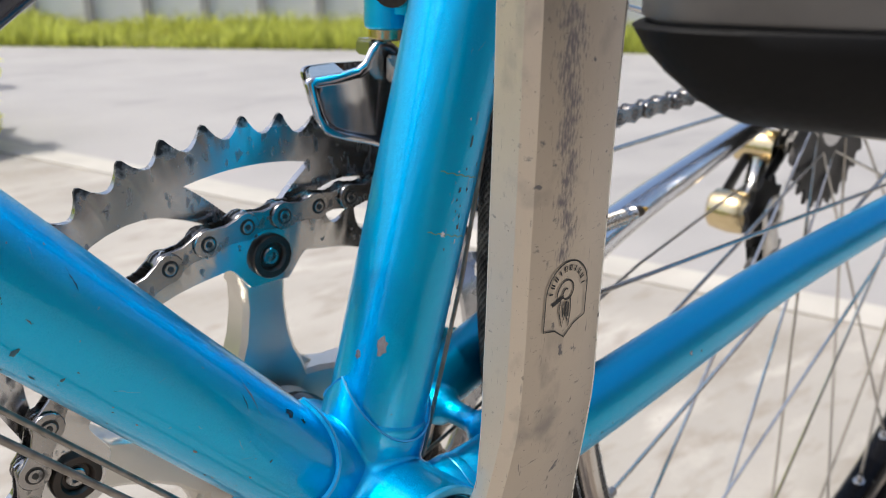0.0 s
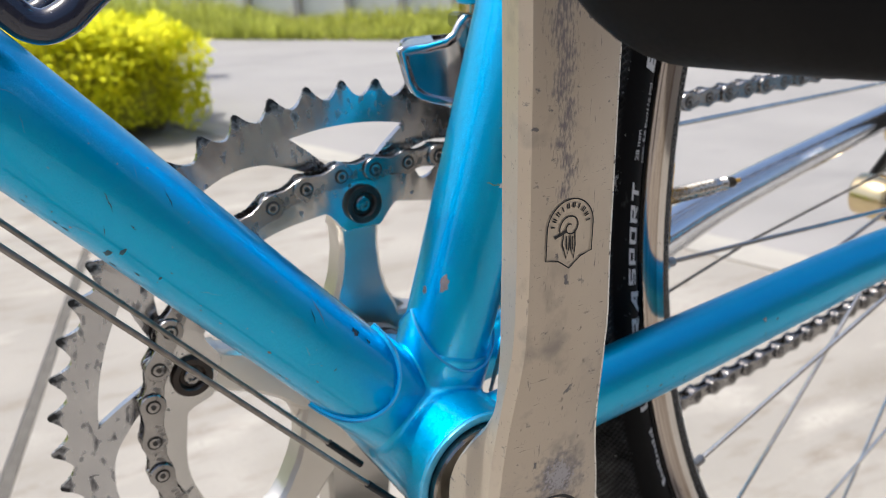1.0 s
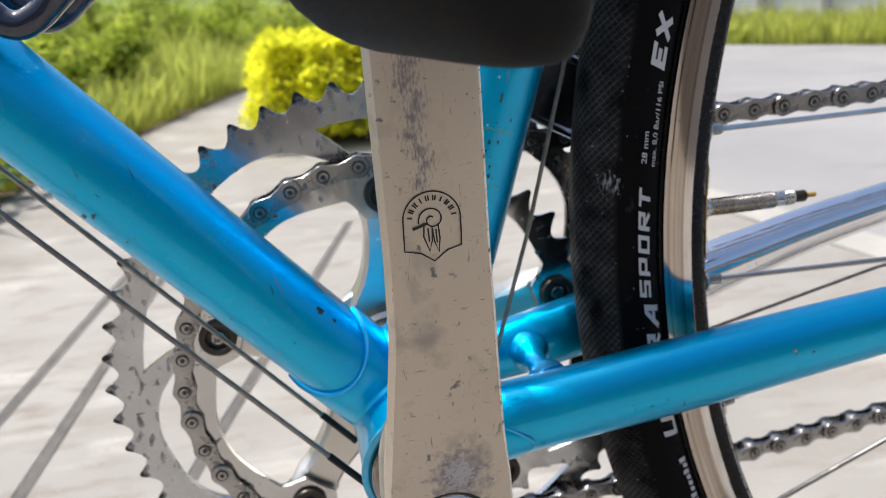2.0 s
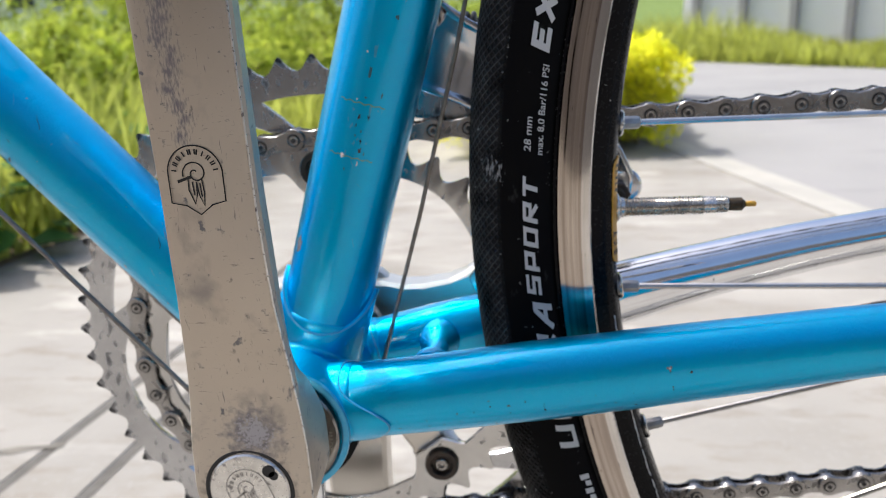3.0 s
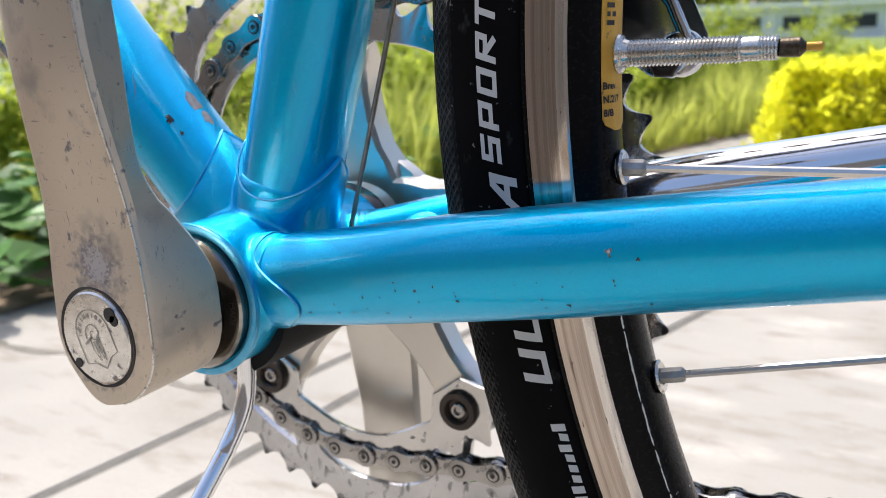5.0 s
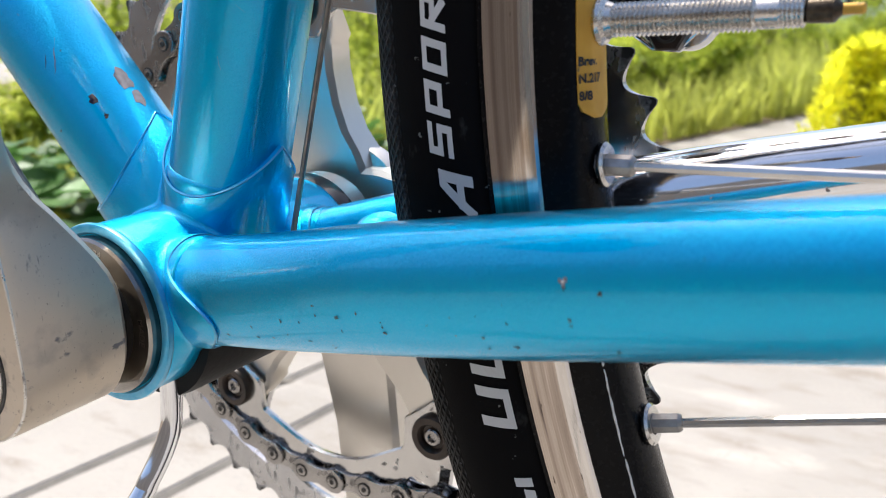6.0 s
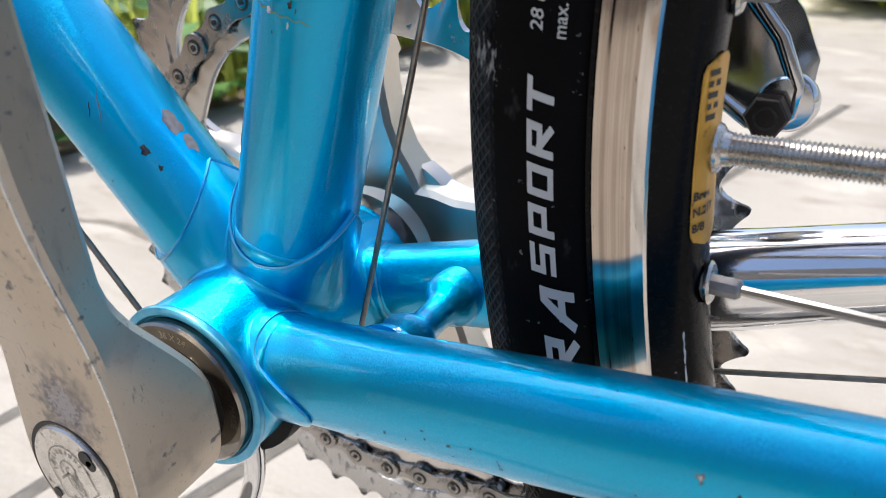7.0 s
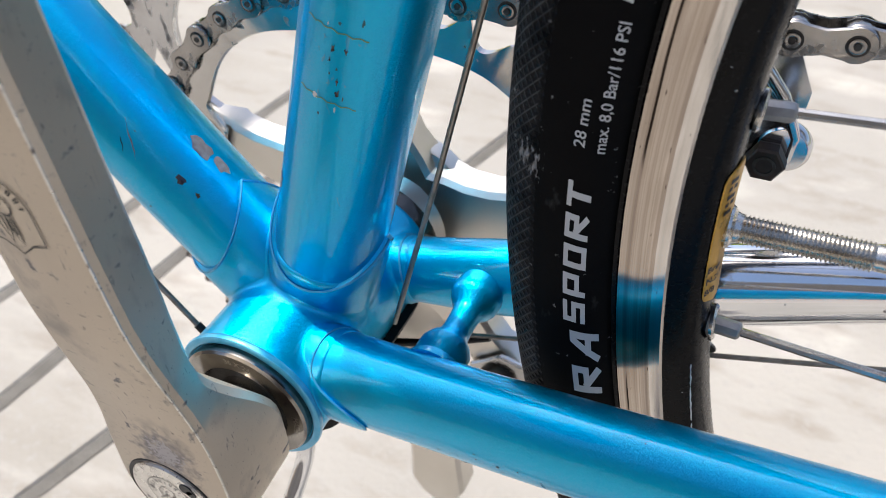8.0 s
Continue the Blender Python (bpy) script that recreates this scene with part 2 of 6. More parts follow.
def rubber():
    m = material("tyre_rubber", (0.003, 0.003, 0.0034), 0.55, 0, (0.005, 0.005, 0.005), 70, fine=1800, bump=0.2, bump_dist=0.0002, spec=0.05)
    over(m, (0.08, 0.08, 0.075), 170, 0.66, 0.88, rough=0.8, stretch=(1, 1, 0.5))
    over(m, (0.22, 0.22, 0.21), 420, 0.69, 0.75, rough=0.8)
    over(m, (0.34, 0.34, 0.33), 1100, 0.60, 0.74, rough=0.9, near=(0.0650, -0.0130, 0.3462), reach=0.011, stretch=(1, 1, 0.4), amp=0.22)
    n, l = m.node_tree.nodes, m.node_tree.links
    uv = n.new("ShaderNodeUVMap")
    uv.uv_map = "UVMap"
    sep = n.new("ShaderNodeSeparateXYZ")
    l.new(uv.outputs[0], sep.inputs[0])
    # slanted fine grooves on the tread, none on the side wall
    mul = n.new("ShaderNodeMath")
    mul.operation = "MULTIPLY_ADD"
    mul.inputs[1].default_value = 2500.0
    l.new(sep.outputs[0], mul.inputs[0])
    sk = n.new("ShaderNodeMath")
    sk.operation = "MULTIPLY"
    sk.inputs[1].default_value = 2600.0
    l.new(sep.outputs[1], sk.inputs[0])
    l.new(sk.outputs[0], mul.inputs[2])
    sn = n.new("ShaderNodeMath")
    sn.operation = "SINE"
    l.new(mul.outputs[0], sn.inputs[0])
    # the other slant, for a crossed pattern
    back = n.new("ShaderNodeMath")
    back.operation = "MULTIPLY"
    back.inputs[1].default_value = -2600.0
    l.new(sep.outputs[1], back.inputs[0])
    mul2 = n.new("ShaderNodeMath")
    mul2.operation = "MULTIPLY_ADD"
    mul2.inputs[1].default_value = 2500.0
    l.new(sep.outputs[0], mul2.inputs[0]), l.new(back.outputs[0], mul2.inputs[2])
    sn2 = n.new("ShaderNodeMath")
    sn2.operation = "SINE"
    l.new(mul2.outputs[0], sn2.inputs[0])
    weak = n.new("ShaderNodeMath")
    weak.operation = "MULTIPLY"
    weak.inputs[1].default_value = 0.90
    l.new(sn2.outputs[0], weak.inputs[0])
    top = n.new("ShaderNodeMath")
    top.operation = "MAXIMUM"
    l.new(sn.outputs[0], top.inputs[0]), l.new(weak.outputs[0], top.inputs[1])
    gate = n.new("ShaderNodeMapRange")
    gate.inputs["From Min"].default_value, gate.inputs["From Max"].default_value = 0.0188, 0.0172
    ab = n.new("ShaderNodeMath")
    ab.operation = "ABSOLUTE"
    l.new(sep.outputs[1], ab.inputs[0])
    l.new(ab.outputs[0], gate.inputs["Value"])
    h = n.new("ShaderNodeMath")
    h.operation = "MULTIPLY"
    l.new(top.outputs[0], h.inputs[0]), l.new(gate.outputs["Result"], h.inputs[1])
    b = n.new("ShaderNodeBump")
    b.inputs["Strength"].default_value, b.inputs["Distance"].default_value = 0.8, 0.0007
    p = n["Principled BSDF"]
    # dust in the grooves, patchy
    tc = n.new("ShaderNodeTexCoord")
    nz = n.new("ShaderNodeTexNoise")
    nz.inputs["Scale"].default_value, nz.inputs["Detail"].default_value = 90.0, 6.0
    l.new(tc.outputs["Object"], nz.inputs["Vector"])
    line = n.new("ShaderNodeMapRange")
    line.inputs["From Min"].default_value, line.inputs["From Max"].default_value = 0.72, 1.0
    l.new(h.outputs[0], line.inputs["Value"])
    soft = n.new("ShaderNodeMapRange")
    soft.inputs["From Min"].default_value, soft.inputs["From Max"].default_value = 0.34, 0.62
    l.new(nz.outputs["Fac"], soft.inputs["Value"])
    dust = n.new("ShaderNodeMath")
    dust.operation = "MULTIPLY"
    faint = n.new("ShaderNodeMath")
    faint.operation = "MULTIPLY"
    faint.inputs[1].default_value = 0.5
    l.new(line.outputs["Result"], faint.inputs[0])
    l.new(faint.outputs[0], dust.inputs[0]), l.new(soft.outputs["Result"], dust.inputs[1])
    film = n.new("ShaderNodeMath")
    film.operation = "MULTIPLY"
    l.new(gate.outputs["Result"], film.inputs[0]), l.new(soft.outputs["Result"], film.inputs[1])
    both = n.new("ShaderNodeMath")
    both.operation = "MULTIPLY_ADD"
    both.inputs[1].default_value = 0.22
    l.new(film.outputs[0], both.inputs[0]), l.new(dust.outputs[0], both.inputs[2])
    mx = n.new("ShaderNodeMix")
    mx.data_type = "RGBA"
    ins = [s for s in mx.inputs if s.enabled]
    l.new(both.outputs[0], ins[0])
    l.new(p.inputs["Base Color"].links[0].from_socket, ins[1])
    ins[2].default_value = (0.13, 0.13, 0.127, 1)
    l.new([s for s in mx.outputs if s.enabled][0], p.inputs["Base Color"])
    l.new(h.outputs[0], b.inputs["Height"])
    l.new(p.inputs["Normal"].links[0].from_socket, b.inputs["Normal"])
    l.new(b.outputs["Normal"], p.inputs["Normal"])
    return m


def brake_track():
    """Bare polished alloy with faint circular wear lines, one dark scored groove and painted bands in place of
    reflections.
    """
    m = material("worn_reflection_banded_track", (0.52, 0.46, 0.40), 0.10, 1.0, (0.40, 0.345, 0.30), 30, fine=500, rough_var=0.025)
    n, l = m.node_tree.nodes, m.node_tree.links
    p = n["Principled BSDF"]
    uv = n.new("ShaderNodeUVMap")
    uv.uv_map = "UVMap"
    sep = n.new("ShaderNodeSeparateXYZ")
    l.new(uv.outputs[0], sep.inputs[0])

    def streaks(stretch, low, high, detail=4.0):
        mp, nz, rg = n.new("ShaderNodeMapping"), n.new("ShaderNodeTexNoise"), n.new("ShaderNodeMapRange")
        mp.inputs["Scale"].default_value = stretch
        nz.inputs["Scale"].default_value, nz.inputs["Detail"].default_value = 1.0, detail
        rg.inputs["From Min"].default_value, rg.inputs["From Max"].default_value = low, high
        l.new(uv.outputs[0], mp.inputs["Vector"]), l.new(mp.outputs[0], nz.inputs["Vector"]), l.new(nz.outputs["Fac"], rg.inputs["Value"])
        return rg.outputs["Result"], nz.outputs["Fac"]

    def math_node(kind, a, b):
        k = n.new("ShaderNodeMath")
        k.operation = kind
        for s, v in zip(k.inputs, (a, b)):
            if isinstance(v, float):
                s.default_value = v
            else:
                l.new(v, s)
        return k.outputs[0]

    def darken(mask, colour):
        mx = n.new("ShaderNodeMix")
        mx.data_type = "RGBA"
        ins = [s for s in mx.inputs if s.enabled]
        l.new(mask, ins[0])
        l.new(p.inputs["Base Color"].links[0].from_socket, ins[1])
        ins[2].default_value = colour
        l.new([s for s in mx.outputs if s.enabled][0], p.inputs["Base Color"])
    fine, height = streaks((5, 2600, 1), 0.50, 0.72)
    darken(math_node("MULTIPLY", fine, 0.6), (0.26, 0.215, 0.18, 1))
    # broad dark bands painted in for the surroundings that polished alloy mirrors
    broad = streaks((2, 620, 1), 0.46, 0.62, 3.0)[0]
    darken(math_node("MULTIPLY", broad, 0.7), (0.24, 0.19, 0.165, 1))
    # the inner third is painted paler, like sky mirrored in the metal
    inner = math_node("GREATER_THAN", math_node("ABSOLUTE", sep.outputs[1], 0.0), 0.0078)
    darken(math_node("MULTIPLY", inner, 0.6), (0.74, 0.73, 0.71, 1))
    # the groove wanders a little and breaks off in places
    wander = streaks((28, 1, 1), 0.0, 1.0, 2.0)[0]
    line = math_node("ADD", math_node("MULTIPLY", wander, 0.0010), 0.0020)
    dist = math_node("ABSOLUTE", math_node("SUBTRACT", math_node("ABSOLUTE", sep.outputs[1], 0.0), line), 0.0)
    near = math_node("LESS_THAN", dist, 0.00024)
    broken = streaks((22, 200, 1), 0.47, 0.53, 3.0)[0]
    darken(math_node("MULTIPLY", near, broken), (0.03, 0.024, 0.02, 1))
    specks = streaks((260, 1500, 1), 0.71, 0.74, 2.0)[0]
    darken(specks, (0.08, 0.06, 0.05, 1))
    b = n.new("ShaderNodeBump")
    b.inputs["Strength"].default_value, b.inputs["Distance"].default_value = 0.05, 0.0001
    l.new(height, b.inputs["Height"])
    l.new(b.outputs["Normal"], p.inputs["Normal"])
    return m


TYRE = rubber()
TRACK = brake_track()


def leafy(name, base, second, rough=0.5, through_light=0.35):
    """Leaves: colour differs from leaf to leaf, and some light comes through."""
    m = bpy.data.materials.new(name)
    m.use_nodes = True
    n, l = m.node_tree.nodes, m.node_tree.links
    p = n["Principled BSDF"]
    p.inputs["Roughness"].default_value = rough
    p.inputs["Specular IOR Level"].default_value = 0.2
    g = n.new("ShaderNodeNewGeometry")
    r = n.new("ShaderNodeValToRGB")
    r.color_ramp.elements[0].color, r.color_ramp.elements[1].color = (*second, 1), (*base, 1)
    l.new(g.outputs["Random Per Island"], r.inputs["Fac"])
    tc = n.new("ShaderNodeTexCoord")
    nz = n.new("ShaderNodeTexNoise")
    nz.inputs["Scale"].default_value = 6
    l.new(tc.outputs["Object"], nz.inputs["Vector"])
    hs = n.new("ShaderNodeHueSaturation")
    rg = n.new("ShaderNodeMapRange")
    rg.inputs["To Min"].default_value, rg.inputs["To Max"].default_value = 0.6, 1.4
    l.new(nz.outputs["Fac"], rg.inputs["Value"])
    l.new(rg.outputs["Result"], hs.inputs["Value"])
    l.new(r.outputs["Color"], hs.inputs["Color"])
    l.new(hs.outputs["Color"], p.inputs["Base Color"])
    tr = n.new("ShaderNodeBsdfTranslucent")
    l.new(hs.outputs["Color"], tr.inputs["Color"])
    mx = n.new("ShaderNodeMixShader")
    mx.inputs[0].default_value = through_light
    l.new(p.outputs[0], mx.inputs[1]), l.new(tr.outputs[0], mx.inputs[2])
    l.new(mx.outputs[0], n["Material Output"].inputs["Surface"])
    return m


CONCRETE = material("light_concrete", (0.365, 0.338, 0.298), 0.85, 0, (0.262, 0.242, 0.213), 3.5, fine=220, bump=0.35, bump_dist=0.002, contrast=0.22, detail=9)
over(CONCRETE, (0.235, 0.21, 0.175), 7, 0.50, 0.74, stretch=(0.4, 1, 1))
over(CONCRETE, (0.23, 0.20, 0.165), 40, 0.53, 0.72, stretch=(0.35, 1, 1))
over(CONCRETE, (0.48, 0.445, 0.395), 16, 0.58, 0.78, stretch=(0.4, 1, 1))
over(CONCRETE, (0.26, 0.242, 0.215), 60, 0.70, 0.84)
over(CONCRETE, (0.30, 0.28, 0.25), 150, 0.56, 0.74)
ROAD = material("grey_road_concrete", (0.32, 0.305, 0.29), 0.85, 0, (0.25, 0.24, 0.23), 2.5, fine=200, bump=0.35, bump_dist=0.002, contrast=0.25, detail=9)
over(ROAD, (0.19, 0.185, 0.18), 6, 0.58, 0.80, stretch=(0.4, 1, 1))
GROOVE = material("groove_grey", (0.15, 0.138, 0.12), 0.95, 0, (0.09, 0.082, 0.07), 60, fine=500, bump=0.4, bump_dist=0.002)
KERB = material("pale_cement_edge", (0.44, 0.41, 0.36), 0.85, 0, (0.33, 0.31, 0.275), 9, fine=220, bump=0.3, bump_dist=0.002)
SOIL = material("brown_soil", (0.20, 0.14, 0.085), 0.95, 0, (0.09, 0.065, 0.04), 9, fine=90, bump=0.6, bump_dist=0.01)
HEDGE = leafy("yellow_hedge_leaf", (0.95, 0.89, 0.05), (0.66, 0.70, 0.04), 0.6, 0.75)
GRASS = leafy("grass_blade", (0.66, 0.70, 0.14), (0.32, 0.35, 0.08), 0.5, 0.6)
SHRUB = leafy("green_leaf", (0.54, 0.60, 0.08), (0.20, 0.28, 0.03), 0.5, 0.5)
BROAD = leafy("broad_leaf", (0.12, 0.26, 0.06), (0.05, 0.12, 0.03), 0.4, 0.25)
WALLWHITE = material("white_painted_wall", (0.90, 0.895, 0.87), 0.7, 0, (0.82, 0.81, 0.78), 1.5, fine=60, bump=0.1, bump_dist=0.003)
WALLUNSEEN = material("dark_unseen_wall", (0.16, 0.142, 0.13), 0.9, 0, (0.105, 0.095, 0.088), 2.0, fine=90, bump=0.3, bump_dist=0.003)
WALLGREY = material("grey_blue_panel", (0.80, 0.83, 0.87), 0.5, 0, (0.70, 0.74, 0.80), 1.0, fine=40)
PILLAR = material("navy_painted_steel", (0.06, 0.12, 0.22), 0.4, 0, (0.05, 0.10, 0.18), 3, fine=60)
POST = material("grey_fence_steel", (0.45, 0.43, 0.43), 0.5, 0.1, (0.36, 0.34, 0.34), 4, fine=60)
GLASS = material("dark_window_glass", (0.03, 0.04, 0.05), 0.08, 0, (0.05, 0.06, 0.07), 2)
BARK = material("grey_bark", (0.22, 0.18, 0.13), 0.85, 0, (0.12, 0.1, 0.07), 20, fine=90, bump=0.5, bump_dist=0.004)


# ---- building blocks ----
def finish(bm, name, mats, smooth=True, sharp=35):
    me = bpy.data.meshes.new(name)
    bm.normal_update()
    if smooth:
        for f in bm.faces:
            f.smooth = True
        for e in bm.edges:
            if len(e.link_faces) == 2 and e.calc_face_angle(0) > radians(sharp):
                e.smooth = False
    bm.to_mesh(me)
    bm.free()
    for m in mats if isinstance(mats, (list, tuple)) else [mats]:
        me.materials.append(m)
    return me


def part(name, bm, mat, parent, label="", smooth=True, sharp=35):
    ob = new(name, finish(bm, name, mat, smooth, sharp))
    ob.parent = parent
    ob.matrix_parent_inverse = parent.matrix_basis.inverted()
    return tagged(ob, label)


def shared(name, me, parent, m, label=""):
    ob = new(name, me)
    ob.parent = parent
    ob.matrix_parent_inverse = parent.matrix_basis.inverted()
    ob.matrix_basis = m
    return tagged(ob, label)


def basis(u, hint):
    """A matrix whose z is u and whose x leans to hint."""
    z = Vector(u).normalized()
    x = (Vector(hint) - z * z.dot(Vector(hint))).normalized()
    y = z.cross(x)
    return Matrix((x, y, z)).transposed()


def ring_grid(bm, rings, close_ring=True, cap=True, loop=False):
    """Skins rows of points into quads; cap closes the two ends."""
    rows = [[bm.verts.new(p) for p in r] for r in rings]
    n = len(rows[0])
    pairs = list(zip(rows, rows[1:])) + ([(rows[-1], rows[0])] if loop else [])
    for a, b in pairs:
        for i in range(n if close_ring else n - 1):
            j = (i + 1) % n
            bm.faces.new((a[i], a[j], b[j], b[i]))
    if cap and not loop:
        bm.faces.new(list(reversed(rows[0])))
        bm.faces.new(rows[-1])
    return rows


def sweep(bm, pts, radii, seg=20, hint=(0, 1, 0), flat=1.0, cap=True):
    """A tube along points; flat scales the section across hint."""
    pts = [Vector(p) for p in pts]
    radii = radii if isinstance(radii, (list, tuple)) else [radii] * len(pts)
    rings = []
    for i, p in enumerate(pts):
        d = pts[min(i + 1, len(pts) - 1)] - pts[max(i - 1, 0)]
        b = basis(d, hint)
        f = flat[i] if isinstance(flat, (list, tuple)) else flat
        rings.append([p + b @ Vector((math.cos(a) * radii[i] * f, math.sin(a) * radii[i], 0)) for a in (2 * math.pi * k / seg for k in range(seg))])
    ring_grid(bm, rings, cap=cap)
    return bm


def smooth_path(pts, n=8):
    """Catmull-Rom through the points."""
    pts = [Vector(p) for p in pts]
    out = []
    for i in range(len(pts) - 1):
        p0, p1, p2, p3 = pts[max(i - 1, 0)], pts[i], pts[i + 1], pts[min(i + 2, len(pts) - 1)]
        for k in range(n):
            t = k / n
            out.append(0.5 * ((2 * p1) + (p2 - p0) * t + (2 * p0 - 5 * p1 + 4 * p2 - p3) * t * t + (3 * p1 - p0 - 3 * p2 + p3) * t ** 3))
    return out + [pts[-1]]


def lathe(bm, profile, seg=32, m=Matrix.Identity(4), loop=False):
    """Turns (radius, height) points round z, then sets the shape at m."""
    rings = [[m @ Vector((r * math.cos(a), r * math.sin(a), h)) for a in (2 * math.pi * k / seg for k in range(seg))] for r, h in profile]
    ring_grid(bm, rings, cap=not loop, loop=loop)
    return bm


def slab(bm, outline, y0, y1, bevel=0.0):
    """A plate with an outline in (x, z), from y0 (near) to y1, with a small bevel on the near edge."""
    c = Vector((sum(p[0] for p in outline) / len(outline), sum(p[1] for p in outline) / len(outline)))
    rings = []
    if bevel:
        inset = [Vector(p) + (c - Vector(p)).normalized() * bevel for p in outline]
        rings.append([(p[0], y0, p[1]) for p in inset])
        y0b = y0 + bevel * (1 if y1 > y0 else -1)
        rings.append([(p[0], y0b, p[1]) for p in outline])
    else:
        rings.append([(p[0], y0, p[1]) for p in outline])
    rings.append([(p[0], y1, p[1]) for p in outline])
    ring_grid(bm, rings)
    bmesh.ops.recalc_face_normals(bm, faces=bm.faces)
    return bm


def box(bm, a, b, bevel=0.0):
    r = bmesh.ops.create_cube(bm, size=1)
    lo, hi = Vector(a), Vector(b)
    for v in r["verts"]:
        v.co = Vector(((v.co[i] + 0.5) * (hi[i] - lo[i]) + lo[i] for i in range(3)))
    if bevel:
        es = {e for v in r["verts"] for e in v.link_edges}
        bmesh.ops.bevel(bm, geom=list(es), offset=bevel, segments=2, affect="EDGES")
    return bm


# ---- the bicycle's main lines ----
GZ = -0.0085
BB = Vector((0, 0, 0.27))
ST = Vector((math.cos(radians(74.1)), 0, math.sin(radians(74.1))))
DT = Vector((-math.cos(radians(47.4)), 0, math.sin(radians(47.4))))
HUB = Vector((0.402, 0, 0.3365))
R_TUBE = 0.0143

bicycle = tagged(new("bicycle"), "worn metallic blue steel road bicycle standing on concrete", "bicycle")
bicycle.location = (0, 0, GZ)


def curve_at(x, knots):
    """A value between knots (x, value), straight from knot to knot."""
    if x <= knots[0][0]:
        return knots[0][1]
    for (a, va), (b, vb) in zip(knots, knots[1:]):
        if x <= b:
            return va + (vb - va) * (x - a) / (b - a)
    return knots[-1][1]


def stay_points(side):
    """Middle line of a chainstay; side -1 is the crank's side without rings."""
    if side < 0:
        pts = [(0.004, -0.0190, 0.2712), (0.020, -0.0216, 0.2747), (0.045, -0.0243, 0.2790), (0.075, -0.0280, 0.2850), (0.105, -0.0307, 0.2905),
               (0.140, -0.0338, 0.2971), (0.190, -0.0384, 0.3058), (0.290, -0.0520, 0.3210), (0.392, -0.0640, 0.3355)]
    else:
        pts = [(0.004, 0.0188, 0.2715), (0.020, 0.0208, 0.2752), (0.045, 0.0216, 0.2800), (0.075, 0.0250, 0.2852), (0.105, 0.0292, 0.2915),
               (0.140, 0.0346, 0.2995), (0.190, 0.0420, 0.3086), (0.290, 0.0535, 0.3225), (0.392, 0.0640, 0.3355)]
    return smooth_path(pts, 6)


def stay_size(side, x):
    """Half height and half width of a chainstay's oval section."""
    if side < 0:
        tall = curve_at(x, ((0.02, 0.0122), (0.075, 0.0124), (0.105, 0.0120), (0.14, 0.0110), (0.19, 0.0094), (0.392, 0.0064)))
        return tall, curve_at(x, ((0.02, 0.0104), (0.045, 0.0099), (0.105, 0.0092), (0.19, 0.0086), (0.392, 0.0064)))
    tall = curve_at(x, ((0.02, 0.0098), (0.045, 0.0114), (0.075, 0.0121), (0.105, 0.0116), (0.14, 0.0099), (0.19, 0.0085), (0.392, 0.0058)))
    return tall, curve_at(x, ((0.02, 0.0088), (0.045, 0.0094), (0.14, 0.0090), (0.392, 0.0058)))


def frame_tubes():
    part("seat_tube", sweep(bmesh.new(), [BB + ST * s for s in (0.012, 0.2, 0.46)], R_TUBE, 56), BLUE, bicycle)
    part("down_tube", sweep(bmesh.new(), [BB + DT * s for s in (0.012, 0.25, 0.58)], R_TUBE, 56), BLUE, bicycle)
    pts = stay_points(-1)
    size = [stay_size(-1, p.x) for p in pts]
    part("left_chainstay", sweep(bmesh.new(), pts, [a for a, b in size], 48, flat=[b / a for a, b in size]), BLUE, bicycle)
    pts = stay_points(1)
    size = [stay_size(1, p.x) for p in pts]
    cut = [i for i, p in enumerate(pts) if p.x > 0.088][0]
    rad, flat = [a for a, b in size], [b / a for a, b in size]
    part("right_chainstay", sweep(bmesh.new(), pts[:cut + 1], rad[:cut + 1], 48, flat=flat[:cut + 1]), BLUE, bicycle)
    part("chrome_chainstay", sweep(bmesh.new(), pts[cut:], rad[cut:], 48, flat=flat[cut:]), CHROME, bicycle, "chromed rear half of the chainstay")


def shell_body():
    """The lugged bottom bracket: barrel and sockets grown together with soft fillets."""
    bm = bmesh.new()
    sweep(bm, [(0, -0.0338, 0.27), (0, 0.0338, 0.27)], 0.0203, 64, hint=(0, 0, 1))
    sweep(bm, [BB, BB + ST * 0.030], R_TUBE + 0.0010, 56)
    sweep(bm, [BB, BB + DT * 0.030], R_TUBE + 0.0010, 56)
    for s in (-1, 1):
        p = [q for q in stay_points(s) if q.x < 0.026]
        tall, wide = stay_size(s, 0.02)
        sweep(bm, [Vector((-0.004, p[0].y * 0.9, 0.2702))] + p, [tall + 0.0006] * (len(p) + 1), 40, flat=(wide + 0.0006) / (tall + 0.0006))
    ob = part("bottom_bracket_shell", bm, BLUE, bicycle, smooth=False)
    md = ob.modifiers.new("grow", "REMESH")
    md.mode, md.voxel_size, md.use_smooth_shade = "VOXEL", 0.0006, True
    sm = ob.modifiers.new("soften", "SMOOTH")
    sm.factor, sm.iterations = 0.5, 60
    return ob


